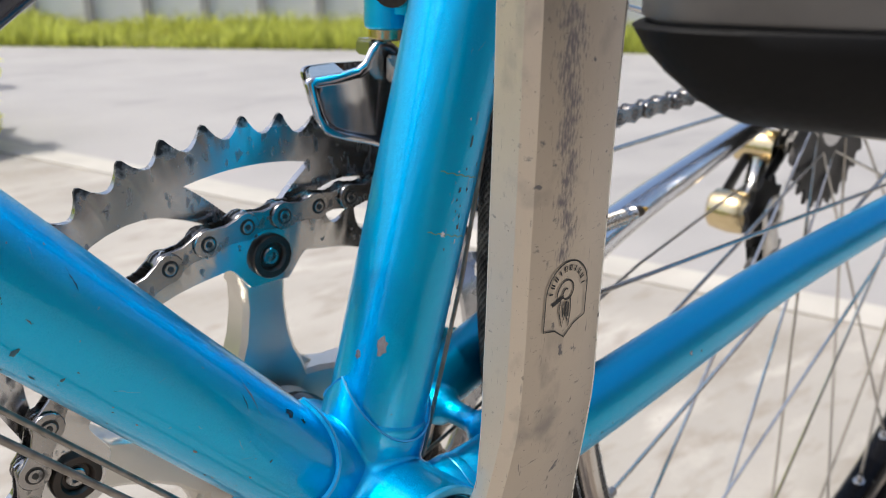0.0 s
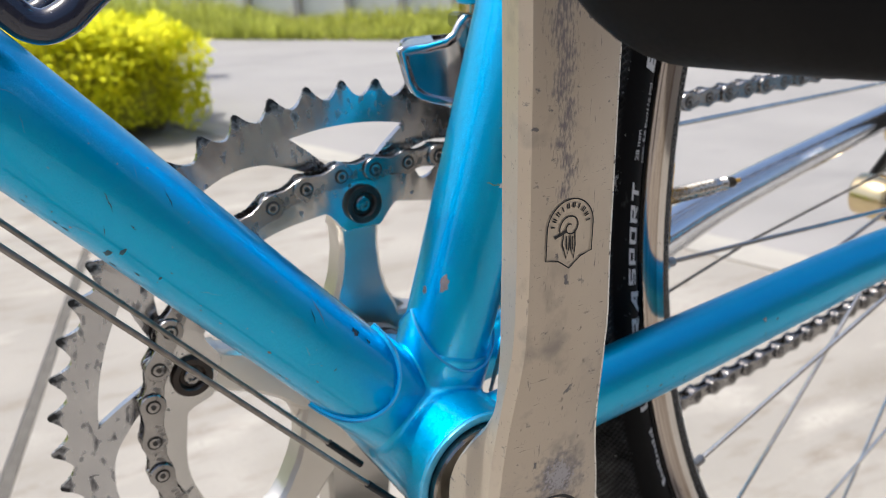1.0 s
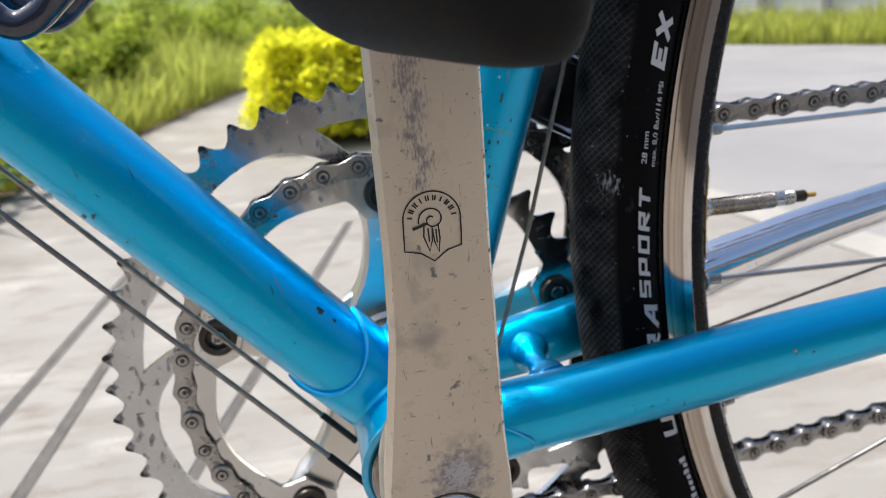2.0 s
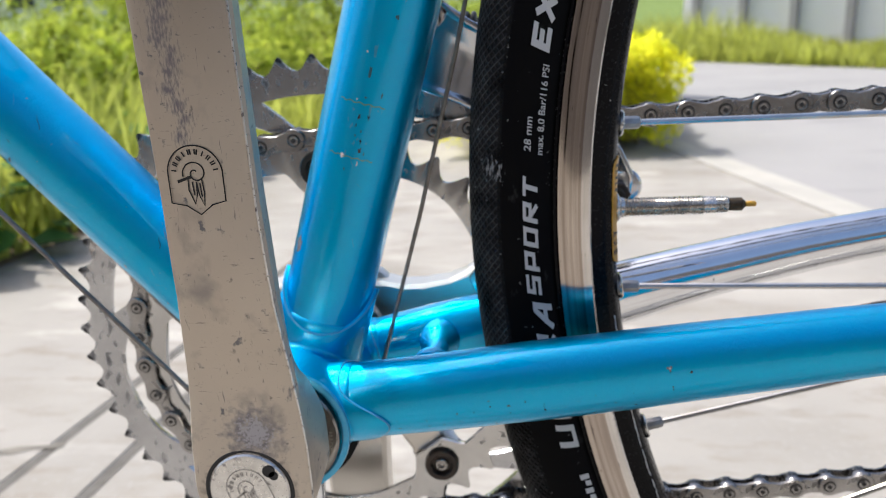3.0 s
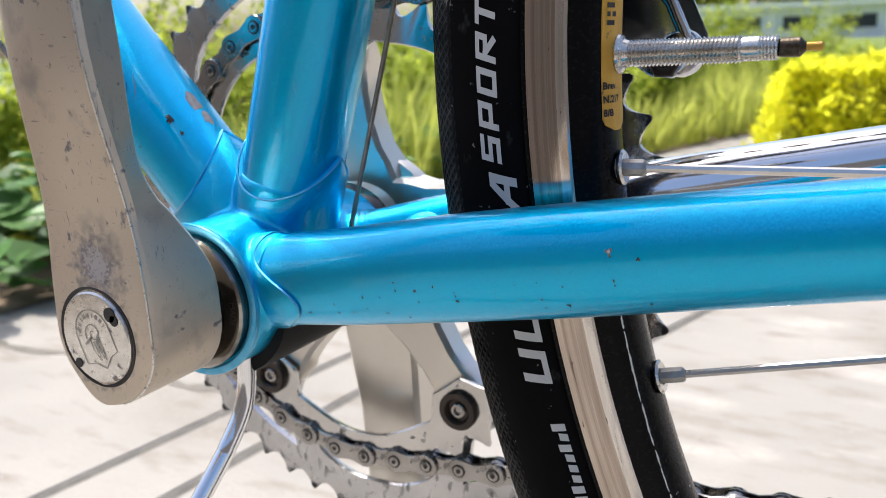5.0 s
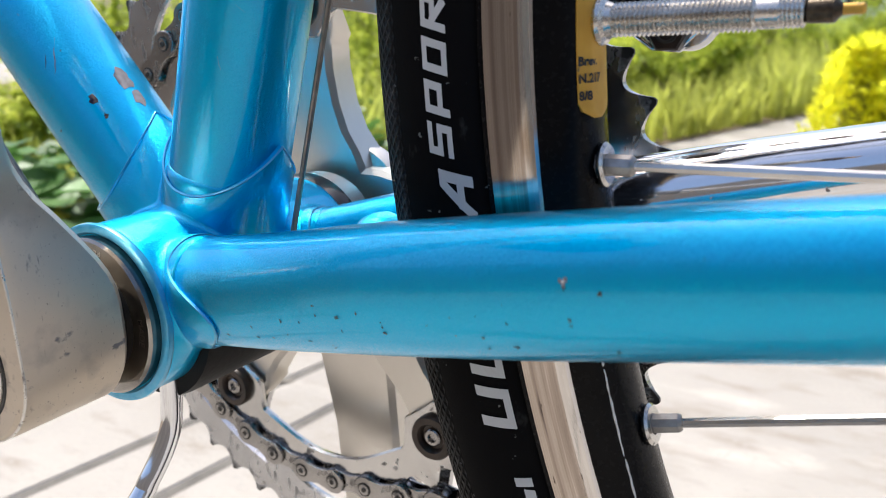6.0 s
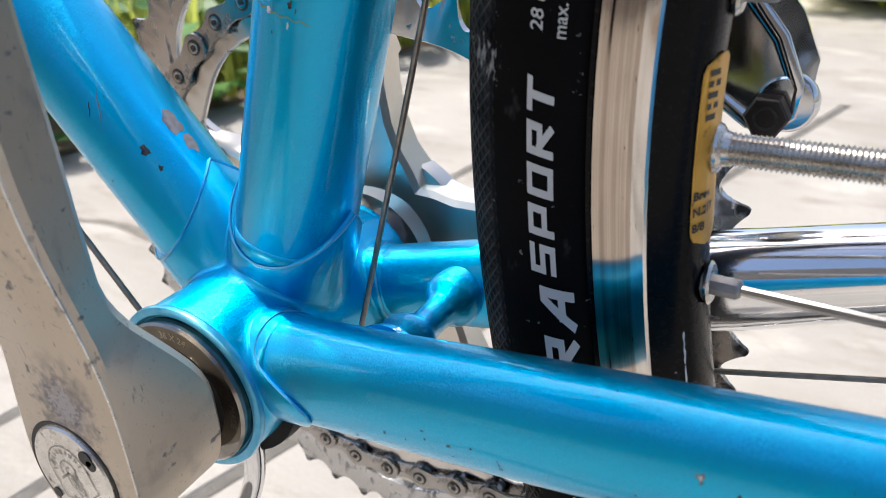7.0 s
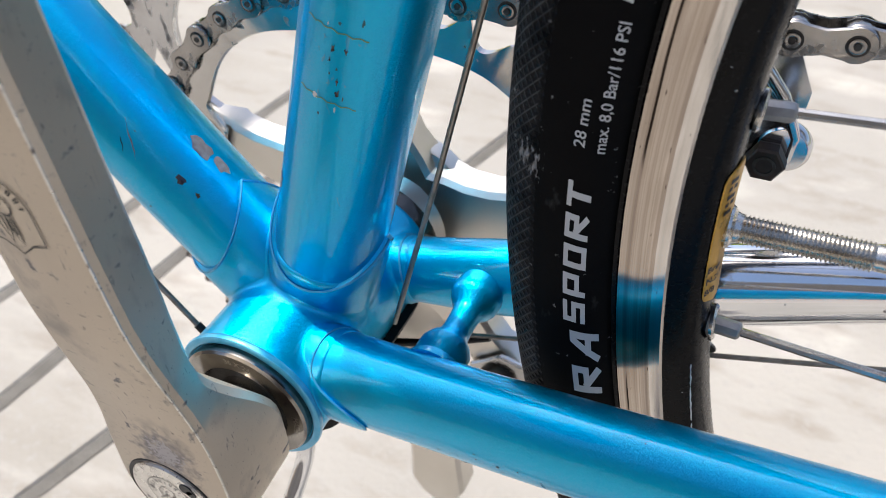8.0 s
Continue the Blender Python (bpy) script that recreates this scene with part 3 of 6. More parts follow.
def lug_sleeve(name, origin, u, r, s0, edge, hint=(0, 1, 0), seg=96):
    """A thin sleeve on a tube whose far edge follows edge(angle)."""
    b = basis(u, hint)
    bm = bmesh.new()

    def at(a, s, rr):
        return origin + b @ Vector((math.cos(a) * rr, math.sin(a) * rr, s))
    rings = []
    for rr, off, k in ((r + 0.0011, 0, 0), (r + 0.0013, 0, 0.5), (r + 0.0013, -0.0010, 1), (r + 0.0010, -0.0002, 1), (r + 0.0004, 0.0001, 1), (r - 0.0004, 0.0002, 1)):
        rings.append([at(a, s0 + (edge(a) - s0) * k + off, rr) for a in (2 * math.pi * i / seg for i in range(seg))])
    ring_grid(bm, rings, cap=False)
    for f in bm.faces:
        f.material_index = 0
    part(name, bm, [BLUE], bicycle)
    rim = bmesh.new()
    rr = r + 0.0012
    loops = []
    for i in range(seg):
        a = 2 * math.pi * i / seg
        c = at(a, edge(a) - 0.0002, rr)
        out = (c - origin - Vector(u) * (c - origin).dot(Vector(u))).normalized()
        loops.append([c + out * 0.00036 * math.cos(q) + Vector(u) * 0.00036 * math.sin(q) for q in (0, 1.57, 3.14, 4.71)])
    ring_grid(rim, loops, cap=False, loop=True)
    part("lug_edge", rim, EDGE, bicycle, "worn pale edge of the lug")


def lugs():
    lug_sleeve("seat_lug", BB, ST, R_TUBE, 0.016, lambda a: 0.0262 + 0.0142 * (1 - abs(math.cos(a))))
    lug_sleeve("down_tube_lug", BB, DT, R_TUBE, 0.016, lambda a: 0.0295 + 0.0125 * (1 - abs(math.cos(a))))
    for s in (-1, 1):
        stay_lug(s)


def stay_lug(s):
    """A sleeve that follows the bend of a chainstay and ends in a point on its outer side."""
    pts = smooth_path(stay_points(s)[:14], 6)
    cum = [0.0]
    for a, b in zip(pts, pts[1:]):
        cum.append(cum[-1] + (b - a).length)

    def at(d, ang, rr):
        i = max(1, min(len(pts) - 2, sum(1 for c in cum if c < d)))
        t = (d - cum[i - 1]) / (cum[i] - cum[i - 1])
        p = pts[i - 1].lerp(pts[i], t)
        b = basis(pts[i + 1] - pts[i - 1], (0, s, 0))
        tall, wide = stay_size(s, p.x)
        return p + b @ Vector((math.cos(ang) * (wide + rr), math.sin(ang) * (tall + rr) * s, 0))

    def edge(ang):
        return 0.0165 + 0.0135 * max(0, math.cos(ang + 0.40)) ** 4 + 0.002 * max(0, -math.cos(ang)) ** 2
    n = 80
    angs = [2 * math.pi * i / n for i in range(n)]
    bm = bmesh.new()
    rings = [[at(0.004 + (edge(a) - 0.004) * k, a, rr) for a in angs] for k, rr in ((0, 0.0007), (0.35, 0.0007), (0.7, 0.0009), (0.95, 0.0009), (1.0, 0.0006), (1.0, -0.0006))]
    ring_grid(bm, rings, cap=False)
    bmesh.ops.recalc_face_normals(bm, faces=bm.faces)
    part("chainstay_lug", bm, BLUE, bicycle)
    line = [at(edge(a), a, 0.0005) for a in angs]
    rim = bmesh.new()
    loops = []
    for i, c in enumerate(line):
        d = line[(i + 1) % n] - line[i - 1]
        b = basis(d, (0, s, 0.3))
        loops.append([c + b @ Vector((0.00034 * math.cos(q), 0.00034 * math.sin(q), 0)) for q in (0, 1.57, 3.14, 4.71)])
    ring_grid(rim, loops, cap=False, loop=True)
    part("lug_edge", rim, EDGE, bicycle, "worn pale edge of the lug")


def bridge():
    half = [(0.0068, 0.022), (0.0074, 0.0150), (0.0078, 0.0120), (0.0076, 0.0095), (0.0066, 0.0075), (0.0050, 0.0058), (0.0044, 0.0040), (0.0042, 0.0015)]
    prof = [(0.0, -0.022)] + [(r, -y) for r, y in half] + [(r, y) for r, y in reversed(half)] + [(0.0, 0.022)]
    m = Matrix.Translation((0.0445, 0, 0.2812)) @ Matrix.Diagonal((0.9, 1.0, 0.9, 1.0)) @ Matrix.Rotation(radians(90), 4, "X")
    part("chainstay_bridge", lathe(bmesh.new(), prof[1:-1], 36, m), BLUE, bicycle)
    for s in (-1, 1):
        part("bridge_collar", sweep(bmesh.new(), [(0.0445, s * 0.0160, 0.2812), (0.0445, s * 0.0188, 0.2813)], [0.0077, 0.0088], 36, hint=(0, 0, 1)), BLUE, bicycle)


def cup():
    m = Matrix.Translation((0, -0.0337, 0.27)) @ Matrix.Rotation(radians(90), 4, "X")
    c = part("bearing_cup", lathe(bmesh.new(), [(0.0182, -0.002), (0.0182, 0.0026), (0.0176, 0.0032), (0.0128, 0.0032), (0.0122, 0.0022), (0.0122, -0.004), (0.0075, -0.004)], 64, m),
             CUPSTEEL, bicycle, "worn steel bearing cup with stamped lettering")
    part("lock_rim", lathe(bmesh.new(), [(0.0184, -0.001), (0.0207, -0.001), (0.0210, -0.0002), (0.0208, 0.0006), (0.0200, 0.0010), (0.0190, 0.0009), (0.0184, 0.0003)], 72, m, loop=True), EDGE, c)
    # black ring that fills the inside of the cup
    part("inner_black_ring", lathe(bmesh.new(), [(0.0132, -0.001), (0.0132, 0.0012), (0.0080, 0.0012), (0.0080, -0.001)], 48, m, loop=True), BLACK, c)
    part("axle", lathe(bmesh.new(), [(0.0082, -0.02), (0.0082, 0.02)], 32, m), STEEL, c)
    text_ring("MADE", c, 0.0156, -0.03695, 8, 0.0024)
    text_ring("36 X 24", c, 0.0156, -0.03695, 100, 0.0024)
    m2 = Matrix.Translation((0, 0.0337, 0.27)) @ Matrix.Rotation(radians(-90), 4, "X")
    part("fixed_cup", lathe(bmesh.new(), [(0.0195, -0.002), (0.0205, 0.001), (0.0205, 0.004), (0.019, 0.005), (0.008, 0.005)], 48, m2), CUP, bicycle)


def glyphs(body, size, bold=0.0, shear=0.0, gap=1.0):
    """Letters of the built-in font as a triangulated bmesh in the xy plane, from x = 0."""
    cu = bpy.data.curves.new("letters", "FONT")
    cu.body, cu.size, cu.offset, cu.shear, cu.resolution_u = body, size, bold, shear, 3
    cu.space_character = gap
    tmp = bpy.data.objects.new("letters", cu)
    scene.collection.objects.link(tmp)
    bpy.context.view_layer.update()
    dg = bpy.context.evaluated_depsgraph_get()
    me = bpy.data.meshes.new_from_object(tmp.evaluated_get(dg))
    bm = bmesh.new()
    bm.from_mesh(me)
    bpy.data.objects.remove(tmp)
    bpy.data.curves.remove(cu)
    bpy.data.meshes.remove(me)
    bmesh.ops.triangulate(bm, faces=bm.faces)
    long = [e for e in bm.edges if e.calc_length() > size * 0.35]
    if long:
        bmesh.ops.subdivide_edges(bm, edges=long, cuts=2)
        bmesh.ops.triangulate(bm, faces=bm.faces)
    return bm


def text_ring(body, parent, r, y, start, size):
    """Letters on a flat ring that faces -y, running clockwise as seen from outside from the angle start."""
    bm = glyphs(body, size, 0.00005)
    for v in bm.verts:
        a = radians(start) - v.co.x / r
        rr = r - size * 0.35 + v.co.y
        v.co = Vector((math.cos(a) * rr, y, 0.27 + math.sin(a) * rr))
    part("stamped_lettering", bm, STEEL, parent, smooth=False)


def ribbon(bm, pts, width, y):
    """A flat line of a width through (x, z) points at depth y(z)."""
    pts = [Vector(p) for p in pts]
    L, Rr = [], []
    for i, p in enumerate(pts):
        d = (pts[min(i + 1, len(pts) - 1)] - pts[max(i - 1, 0)]).normalized()
        nrm = Vector((-d.y, d.x)) * width / 2
        L.append(bm.verts.new((p.x + nrm.x, y(p.y), p.y + nrm.y)))
        Rr.append(bm.verts.new((p.x - nrm.x, y(p.y), p.y - nrm.y)))
    for i in range(len(pts) - 1):
        bm.faces.new((L[i], L[i + 1], Rr[i + 1], Rr[i]))


# ---- left crank, pedal ----
def crank_out(z):
    if z < 0.29:
        return -0.0655
    t = min(1, (z - 0.29) / 0.05)
    return -0.0655 - 0.0058 * (t * t * (3 - 2 * t)) - 0.03 * max(0, z - 0.34)


def crank_half(z):
    knots = [(0.27, 0.0170), (0.283, 0.0166), (0.300, 0.0150), (0.326, 0.0130), (0.35, 0.0123), (0.395, 0.0123), (0.43, 0.0128), (0.442, 0.0134)]
    if z < 0.27:
        return math.sqrt(max(0, 0.0170 ** 2 - (z - 0.27) ** 2))
    if z > 0.442:
        return math.sqrt(max(0, 0.0134 ** 2 - (z - 0.442) ** 2))
    for (a, wa), (b, wb) in zip(knots, knots[1:]):
        if z <= b:
            t = (z - a) / (b - a)
            return wa + (wb - wa) * t
    return 0.0134


def left_crank():
    bm = bmesh.new()
    zs = [0.27 - 0.0170 * math.cos(radians(a)) for a in (2, 6, 10, 15, 20, 26, 32, 38, 45, 52, 60, 68, 76, 83)]
    zs += [0.27 + 0.0035 * i for i in range(0, 18)] + [0.335 + 0.008 * i for i in range(0, 13)] + [0.4395]
    zs += [0.442 + 0.0134 * math.sin(radians(a)) for a in (0, 20, 40, 58, 72, 86)]
    rings = []
    for z in zs:
        w, c = crank_half(z), -0.0018 * max(0, z - 0.33) / 0.065
        yo = crank_out(z)
        t = min(1, max(0, (z - 0.277) / 0.036))
        t = t * t * (3 - 2 * t)
        yi = -0.0400 + (-0.0575 - 0.03 * max(0, z - 0.34) + 0.0400) * t
        bv = min(0.0020, w * 0.4)
        wi = w * (0.90 if z > 0.30 else 0.97)
        right = w * 1.04
        ro = min(0.0042, w * 0.35)
        rings.append([(c - w + ro, yo, z), (c, yo - 0.0002, z), (c + right - bv, yo, z), (c + right - bv * 0.3, yo + bv * 0.35, z), (c + right, yo + bv * 1.2, z),
                      (c + wi, yi - bv, z), (c + wi - bv, yi, z), (c - wi + bv, yi, z), (c - wi, yi - bv, z), (c - w, yo + ro, z), (c - w + ro * 0.35, yo + ro * 0.3, z)])
    ring_grid(bm, rings)
    bmesh.ops.recalc_face_normals(bm, faces=bm.faces)
    crank = part("left_crank_arm", bm, ALLOY, bicycle, "scuffed satin alloy crank arm", sharp=28)
    line = [Vector(r[3]) for r in rings[4:-4]]
    part("worn_edge", sweep(bmesh.new(), line, 0.00030, 6), CAPALLOY, crank, "bright worn edge of the crank arm")
    m = Matrix.Translation((0, -0.0655, 0.27)) @ Matrix.Rotation(radians(90), 4, "X")
    # black ring stands in for the shaded gap round the cap
    part("dark_gap_ring", lathe(bmesh.new(), [(0.0113, 0.0001), (0.0122, 0.0003), (0.0124, 0.0001), (0.0124, -0.002), (0.0113, -0.002)], 64, m, loop=True), FLATBLACK, crank)
    cap = part("dust_cap", lathe(bmesh.new(), [(0.0112, -0.002), (0.0112, 0.0003), (0.0108, 0.0007), (0.0102, 0.0008), (0.0001, 0.0008)], 64, m), CAPALLOY, crank, "bright round dust cap with a worn emblem")
    # black discs paint the shade inside the pin holes
    for x, z, r in ((0.0060, 0.2765, 0.0018), (0.0072, 0.2752, 0.0013), (-0.0066, 0.2630, 0.0012)):
        part("pin_hole_disc", lathe(bmesh.new(), [(r, 0.0004), (r, 0.0010), (0.0002, 0.0010)], 12, Matrix.Translation((x, 0, z - 0.27)) @ m), FLATBLACK, cap)
    em = bmesh.new()
    emblem(em, 0.0, 0.2712, 0.0058, 0.00030, lambda z: -0.0664)
    bmesh.ops.rotate(em, verts=em.verts, cent=(0, 0, 0.27), matrix=Matrix.Rotation(radians(-22), 3, "Y"))
    part("emblem", em, NIPPLE, cap)
    logo = bmesh.new()
    emblem(logo, -0.0016, 0.3590, 0.0066, 0.00034, lambda z: crank_out(z) - 0.00035)
    part("printed_shield", logo, FLATBLACK, crank, "thin black printed shield with a winged shape")
    return crank


def emblem(bm, cx, cz, r, w, y):
    """A shield with an arched top, short bars along the arch, a small swirl and two blades."""
    arch = [(cx + r * math.cos(radians(a)), cz + r * math.sin(radians(a))) for a in range(180, -1, -8)]
    k = r / 0.0066
    pts = arch + [(cx + r, cz - 0.0067 * k), (cx + r * 0.5, cz - 0.0076 * k), (cx + 0.0002 * k, cz - 0.0100 * k), (cx - r * 0.45, cz - 0.0078 * k), (cx - r, cz - 0.0071 * k), arch[0]]
    ribbon(bm, pts, w, y)
    for i in range(10):
        a = radians(172 - i * 18)
        d = Vector((math.cos(a), math.sin(a)))
        for q in (-0.25, 0.25) if i % 3 else (0,):
            b = d + Vector((-d.y, d.x)) * q * 0.2
            ribbon(bm, [Vector((cx, cz)) + b * r * 0.68, Vector((cx, cz)) + b * r * 0.87], w, y)
    swirl = [(cx + r * (0.08 + 0.40 * t) * math.cos(5.6 * t * 1.55 + 1), cz + r * (0.08 + 0.40 * t) * math.sin(5.6 * t * 1.55 + 1)) for t in (i / 26 for i in range(27))]
    ribbon(bm, swirl, w, y)
    for feather in (((-0.28, -0.10), (-0.31, -0.60), (-0.12, -1.14), (-0.02, -0.75), (0.0, -0.30)), ((0.0, -0.30), (0.06, -0.80), (0.20, -1.20), (0.25, -0.70), (0.20, -0.15)), ((-0.15, -0.30), (-0.12, -0.80)), ((0.12, -0.35), (0.15, -0.85))):
        ribbon(bm, [(cx + r * u, cz + r * v) for u, v in feather], w, y)
    ribbon(bm, [(cx - r * 0.68, cz - r * 0.30), (cx - r * 0.15, cz - r * 0.12)], w * 2, y)


def pedal():
    """A short pedal seen from its end: grey metal cage over a black base with a rounded belly."""
    knots = [(-0.0310, -0.108), (-0.0260, -0.0985), (-0.0120, -0.0910), (0.0040, -0.0905), (0.0085, -0.0965), (0.0105, -0.110), (0.0105, -0.140), (0.0060, -0.150), (-0.0050, -0.150), (-0.0150, -0.139), (-0.0255, -0.122)]
    c = Vector((0.001, -0.112))
    out = []
    for i in range(len(knots)):
        q = [Vector(knots[(i + k) % len(knots)]) for k in (-1, 0, 1, 2)]
        for t in (0.0, 0.25, 0.5, 0.75):
            out.append(0.5 * (2 * q[1] + (q[2] - q[0]) * t + (2 * q[0] - 5 * q[1] + 4 * q[2] - q[3]) * t * t + (3 * q[1] - q[0] - 3 * q[2] + q[3]) * t ** 3))

    def ring(k, z):
        # the belly rises faster on the crank's side
        return [(c.x + (p.x - c.x) * (k if p.x < c.x else k ** 0.3), c.y + (p.y - c.y) * (k ** 2.8 if p.y > c.y else k ** 0.3), z) for p in out]
    bm = bmesh.new()
    ring_grid(bm, [ring(0.36, 0.3990), ring(0.50, 0.3998), ring(0.64, 0.4013), ring(0.78, 0.4038), ring(0.89, 0.4070), ring(0.96, 0.4100), ring(1.0, 0.4130), ring(0.98, 0.4136)])
    bmesh.ops.recalc_face_normals(bm, faces=bm.faces)
    body = part("pedal_body", bm, PEDAL, bicycle, "black plastic pedal base", sharp=60)
    bm = bmesh.new()
    ring_grid(bm, [ring(0.93, 0.4133), ring(0.975, 0.4145), ring(0.985, 0.4400), ring(0.92, 0.4430), ring(0.6, 0.4440)])
    bmesh.ops.recalc_face_normals(bm, faces=bm.faces)
    part("pedal_cage", bm, GREYMETAL, body, "grey metal pedal cage", sharp=60)
    part("pedal_axle", sweep(bmesh.new(), [(-0.002, -0.060, 0.4405), (-0.002, -0.082, 0.4405), (-0.002, -0.102, 0.4405)], [0.0072, 0.0072, 0.0055], 28, hint=(0, 0, 1)), STEEL, body)


# ---- right crank, rings, chain ----
PHI = 90.65
Y_SMALL, Y_BIG = 0.0385, 0.0455


def toothed(n, tip, root, phase, per=14):
    """Outer edge of a ring as (angle, radius) rows: narrow tips and wide round gullets."""
    out = []
    for i in range(n * per):
        f = (i % per) / per
        d = abs(f - 0.5) * 2  # 0 at the tip's middle, 1 between two teeth
        s = 1.0 if d < 0.1 else ((1 - d) / 0.9) ** 1.9
        out.append((radians(phase) + 2 * math.pi * (i / per - 0.5) / n, root + (tip - root) * s))
    return out


def strip(bm, rows, y, thick, root=None, loop=False, lip=0.0005):
    """A flat plate from rows of (angle, inner radius, outer radius); teeth past root are thinned at their tips."""
    rings = [[], [], [], [], [], []]
    for a, ri, ro in rows:
        c, s = math.cos(a), math.sin(a)
        edge = min(ro, root) - 0.0008 if root else max(ri + 0.0004, ro - 0.0003)
        ch = 0.0008 * min(1, max(0, (ro - root) / 0.004)) if root else 0.0
        for k, (rr, yy) in enumerate(((ri + lip, y), (edge, y), (ro, y + ch), (ro, y + thick - ch), (ri + lip, y + thick), (ri, y + thick * 0.4))):
            rings[k].append((rr * c, yy, 0.27 + rr * s))
    n = len(rows)
    vs = [[bm.verts.new(p) for p in r] for r in rings]
    for k in range(6):
        u, v = vs[k], vs[(k + 1) % 6]
        for i in range(n if loop else n - 1):
            j = (i + 1) % n
            bm.faces.new((u[i], u[j], v[j], v[i]))
    if not loop:
        bm.faces.new([vs[k][0] for k in range(6)])
        bm.faces.new([vs[k][-1] for k in range(5, -1, -1)])


def ring_plate(name, n, tip, root, inner, y, thick, phase, mat, label, tabs=None):
    bm = bmesh.new()
    strip(bm, [(a, inner(a), r) for a, r in toothed(n, tip, root, phase)], y, thick, root, True, 0.0 if tabs else 0.0005)
    mounts = []
    if tabs:
        for k in range(5):
            rows = []
            for i in range(-66, 67):
                d = i * 0.5
                rows.append((radians(PHI + 72 * k + d), *tabs(abs(d))))
            mounts.append(rows)
    bmesh.ops.recalc_face_normals(bm, faces=bm.faces)
    ring = part(name, bm, mat, bicycle, label, sharp=12)
    for rows in mounts:
        bm = bmesh.new()
        strip(bm, rows, y, thick)
        bmesh.ops.recalc_face_normals(bm, faces=bm.faces)
        part("chainring_mount", bm, mat, ring, sharp=12)
    return ring


def fork(d):
    """Inner and outer radius of a mount at d degrees from its bolt: a tab that forks into two curved arms under the band."""
    ri = curve_at(d, ((7.0, 0.0600), (8.4, 0.0762), (10.0, 0.0783), (12.3, 0.0810), (14.5, 0.0834), (17.0, 0.0860), (19.5, 0.0886), (22.0, 0.0904), (25.0, 0.0919), (29.0, 0.0931), (33.0, 0.0937)))
    ro = curve_at(d, ((4.6, 0.0795), (5.8, 0.0802), (7.0, 0.0822), (9.0, 0.0858), (11.5, 0.0904), (13.0, 0.0934), (13.4, 0.0938)))
    return min(ri, ro - 0.0004), ro


def from_bolt(a):
    return abs((math.degrees(a) - PHI + 36) % 72 - 36)


def step(x, a, b):
    t = min(1, max(0, (x - a) / (b - a)))
    return t * t * (3 - 2 * t)


def rings_and_spider():
    ring_plate("large_chainring", 53, 0.1083, 0.1026, lambda a: 0.0938, Y_BIG, 0.0026, 98.0, OILY, "polished large chainring with oil-stained teeth", fork)
    ring_plate("small_chainring", 39, 0.0832, 0.0765, lambda a: 0.0585 + 0.0086 * step(from_bolt(a), 5.5, 12) + 0.0036 * step(from_bolt(a), 11, 34), Y_SMALL, 0.0024, 95.5, RING, "polished small chainring")
    m = Matrix.Translation((0, 0.058, 0.27)) @ Matrix.Rotation(radians(90), 4, "X")
    bm = bmesh.new()
    lathe(bm, [(0.0095, 0.020), (0.0170, 0.019), (0.0205, 0.013), (0.0240, 0.010), (0.0295, 0.0085), (0.0300, 0.0075), (0.0295, 0.002), (0.0215, -0.006), (0.0150, -0.010), (0.0095, -0.010)], 48, m)
    crank = part("right_crank", bm, SPIDER, bicycle, "satin alloy right crank pointing down")
    for k in range(5):
        a = radians(PHI + 72 * k)
        d, t = Vector((math.cos(a), 0, math.sin(a))), Vector((-math.sin(a), 0, math.cos(a)))
        rows = []
        for r, w, y0, y1 in ((0.016, 0.0175, 0.0445, 0.0580), (0.026, 0.0140, 0.0435, 0.0560), (0.032, 0.0108, 0.0430, 0.0545), (0.040, 0.0086, 0.0425, 0.0535), (0.050, 0.0075, 0.0420, 0.0525), (0.0575, 0.0078, 0.0418, 0.0520), (0.0590, 0.0088, 0.0418, 0.0520), (0.0740, 0.0086, 0.0418, 0.0450), (0.0765, 0.0050, 0.0420, 0.0448)):
            bv = 0.0016
            sec = ((-w + bv, y0), (w - bv, y0), (w, y0 + bv), (w, y1 - bv * 0.5), (-w, y1 - bv * 0.5), (-w, y0 + bv))
            rows.append([Vector((0, y, 0.27)) + d * r + t * q for q, y in sec])
        bm = bmesh.new()
        ring_grid(bm, rows)
        bmesh.ops.recalc_face_normals(bm, faces=bm.faces)
        part("spider_arm", bm, SPIDER, crank, sharp=40)
    bm = bmesh.new()
    a = radians(PHI + 180)
    d, t = Vector((math.cos(a), 0, math.sin(a))), Vector((-math.sin(a), 0, math.cos(a)))
    rows = []
    for r, w, y0, y1 in ((0.0, 0.015, 0.050, 0.066), (0.02, 0.0165, 0.050, 0.068), (0.04, 0.0150, 0.052, 0.069), (0.07, 0.0132, 0.056, 0.071), (0.15, 0.0123, 0.060, 0.074), (0.170, 0.0135, 0.060, 0.0745), (0.180, 0.0095, 0.061, 0.0745), (0.1835, 0.004, 0.061, 0.0745)):
        bv = 0.0018
        sec = ((-w + bv, y0), (w - bv, y0), (w, y0 + bv), (w, y1 - bv), (w - bv, y1), (-w + bv, y1), (-w, y1 - bv), (-w, y0 + bv))
        rows.append([Vector((0, y, 0.27)) + d * r + t * q for q, y in sec])
    ring_grid(bm, rows)
    bmesh.ops.recalc_face_normals(bm, faces=bm.faces)
    part("right_crank_arm", bm, SPIDER, crank, sharp=40)
    nut, core = bmesh.new(), bmesh.new()
    m0 = Matrix.Rotation(radians(90), 4, "X")
    lathe(nut, [(0.0068, -0.002), (0.0068, 0.0012), (0.0064, 0.0018), (0.0046, 0.0018), (0.0040, 0.0012), (0.0037, 0.0001), (0.0003, 0.0001)], 32, m0)
    nut_me = finish(nut, "chainring_bolt", BOLT)
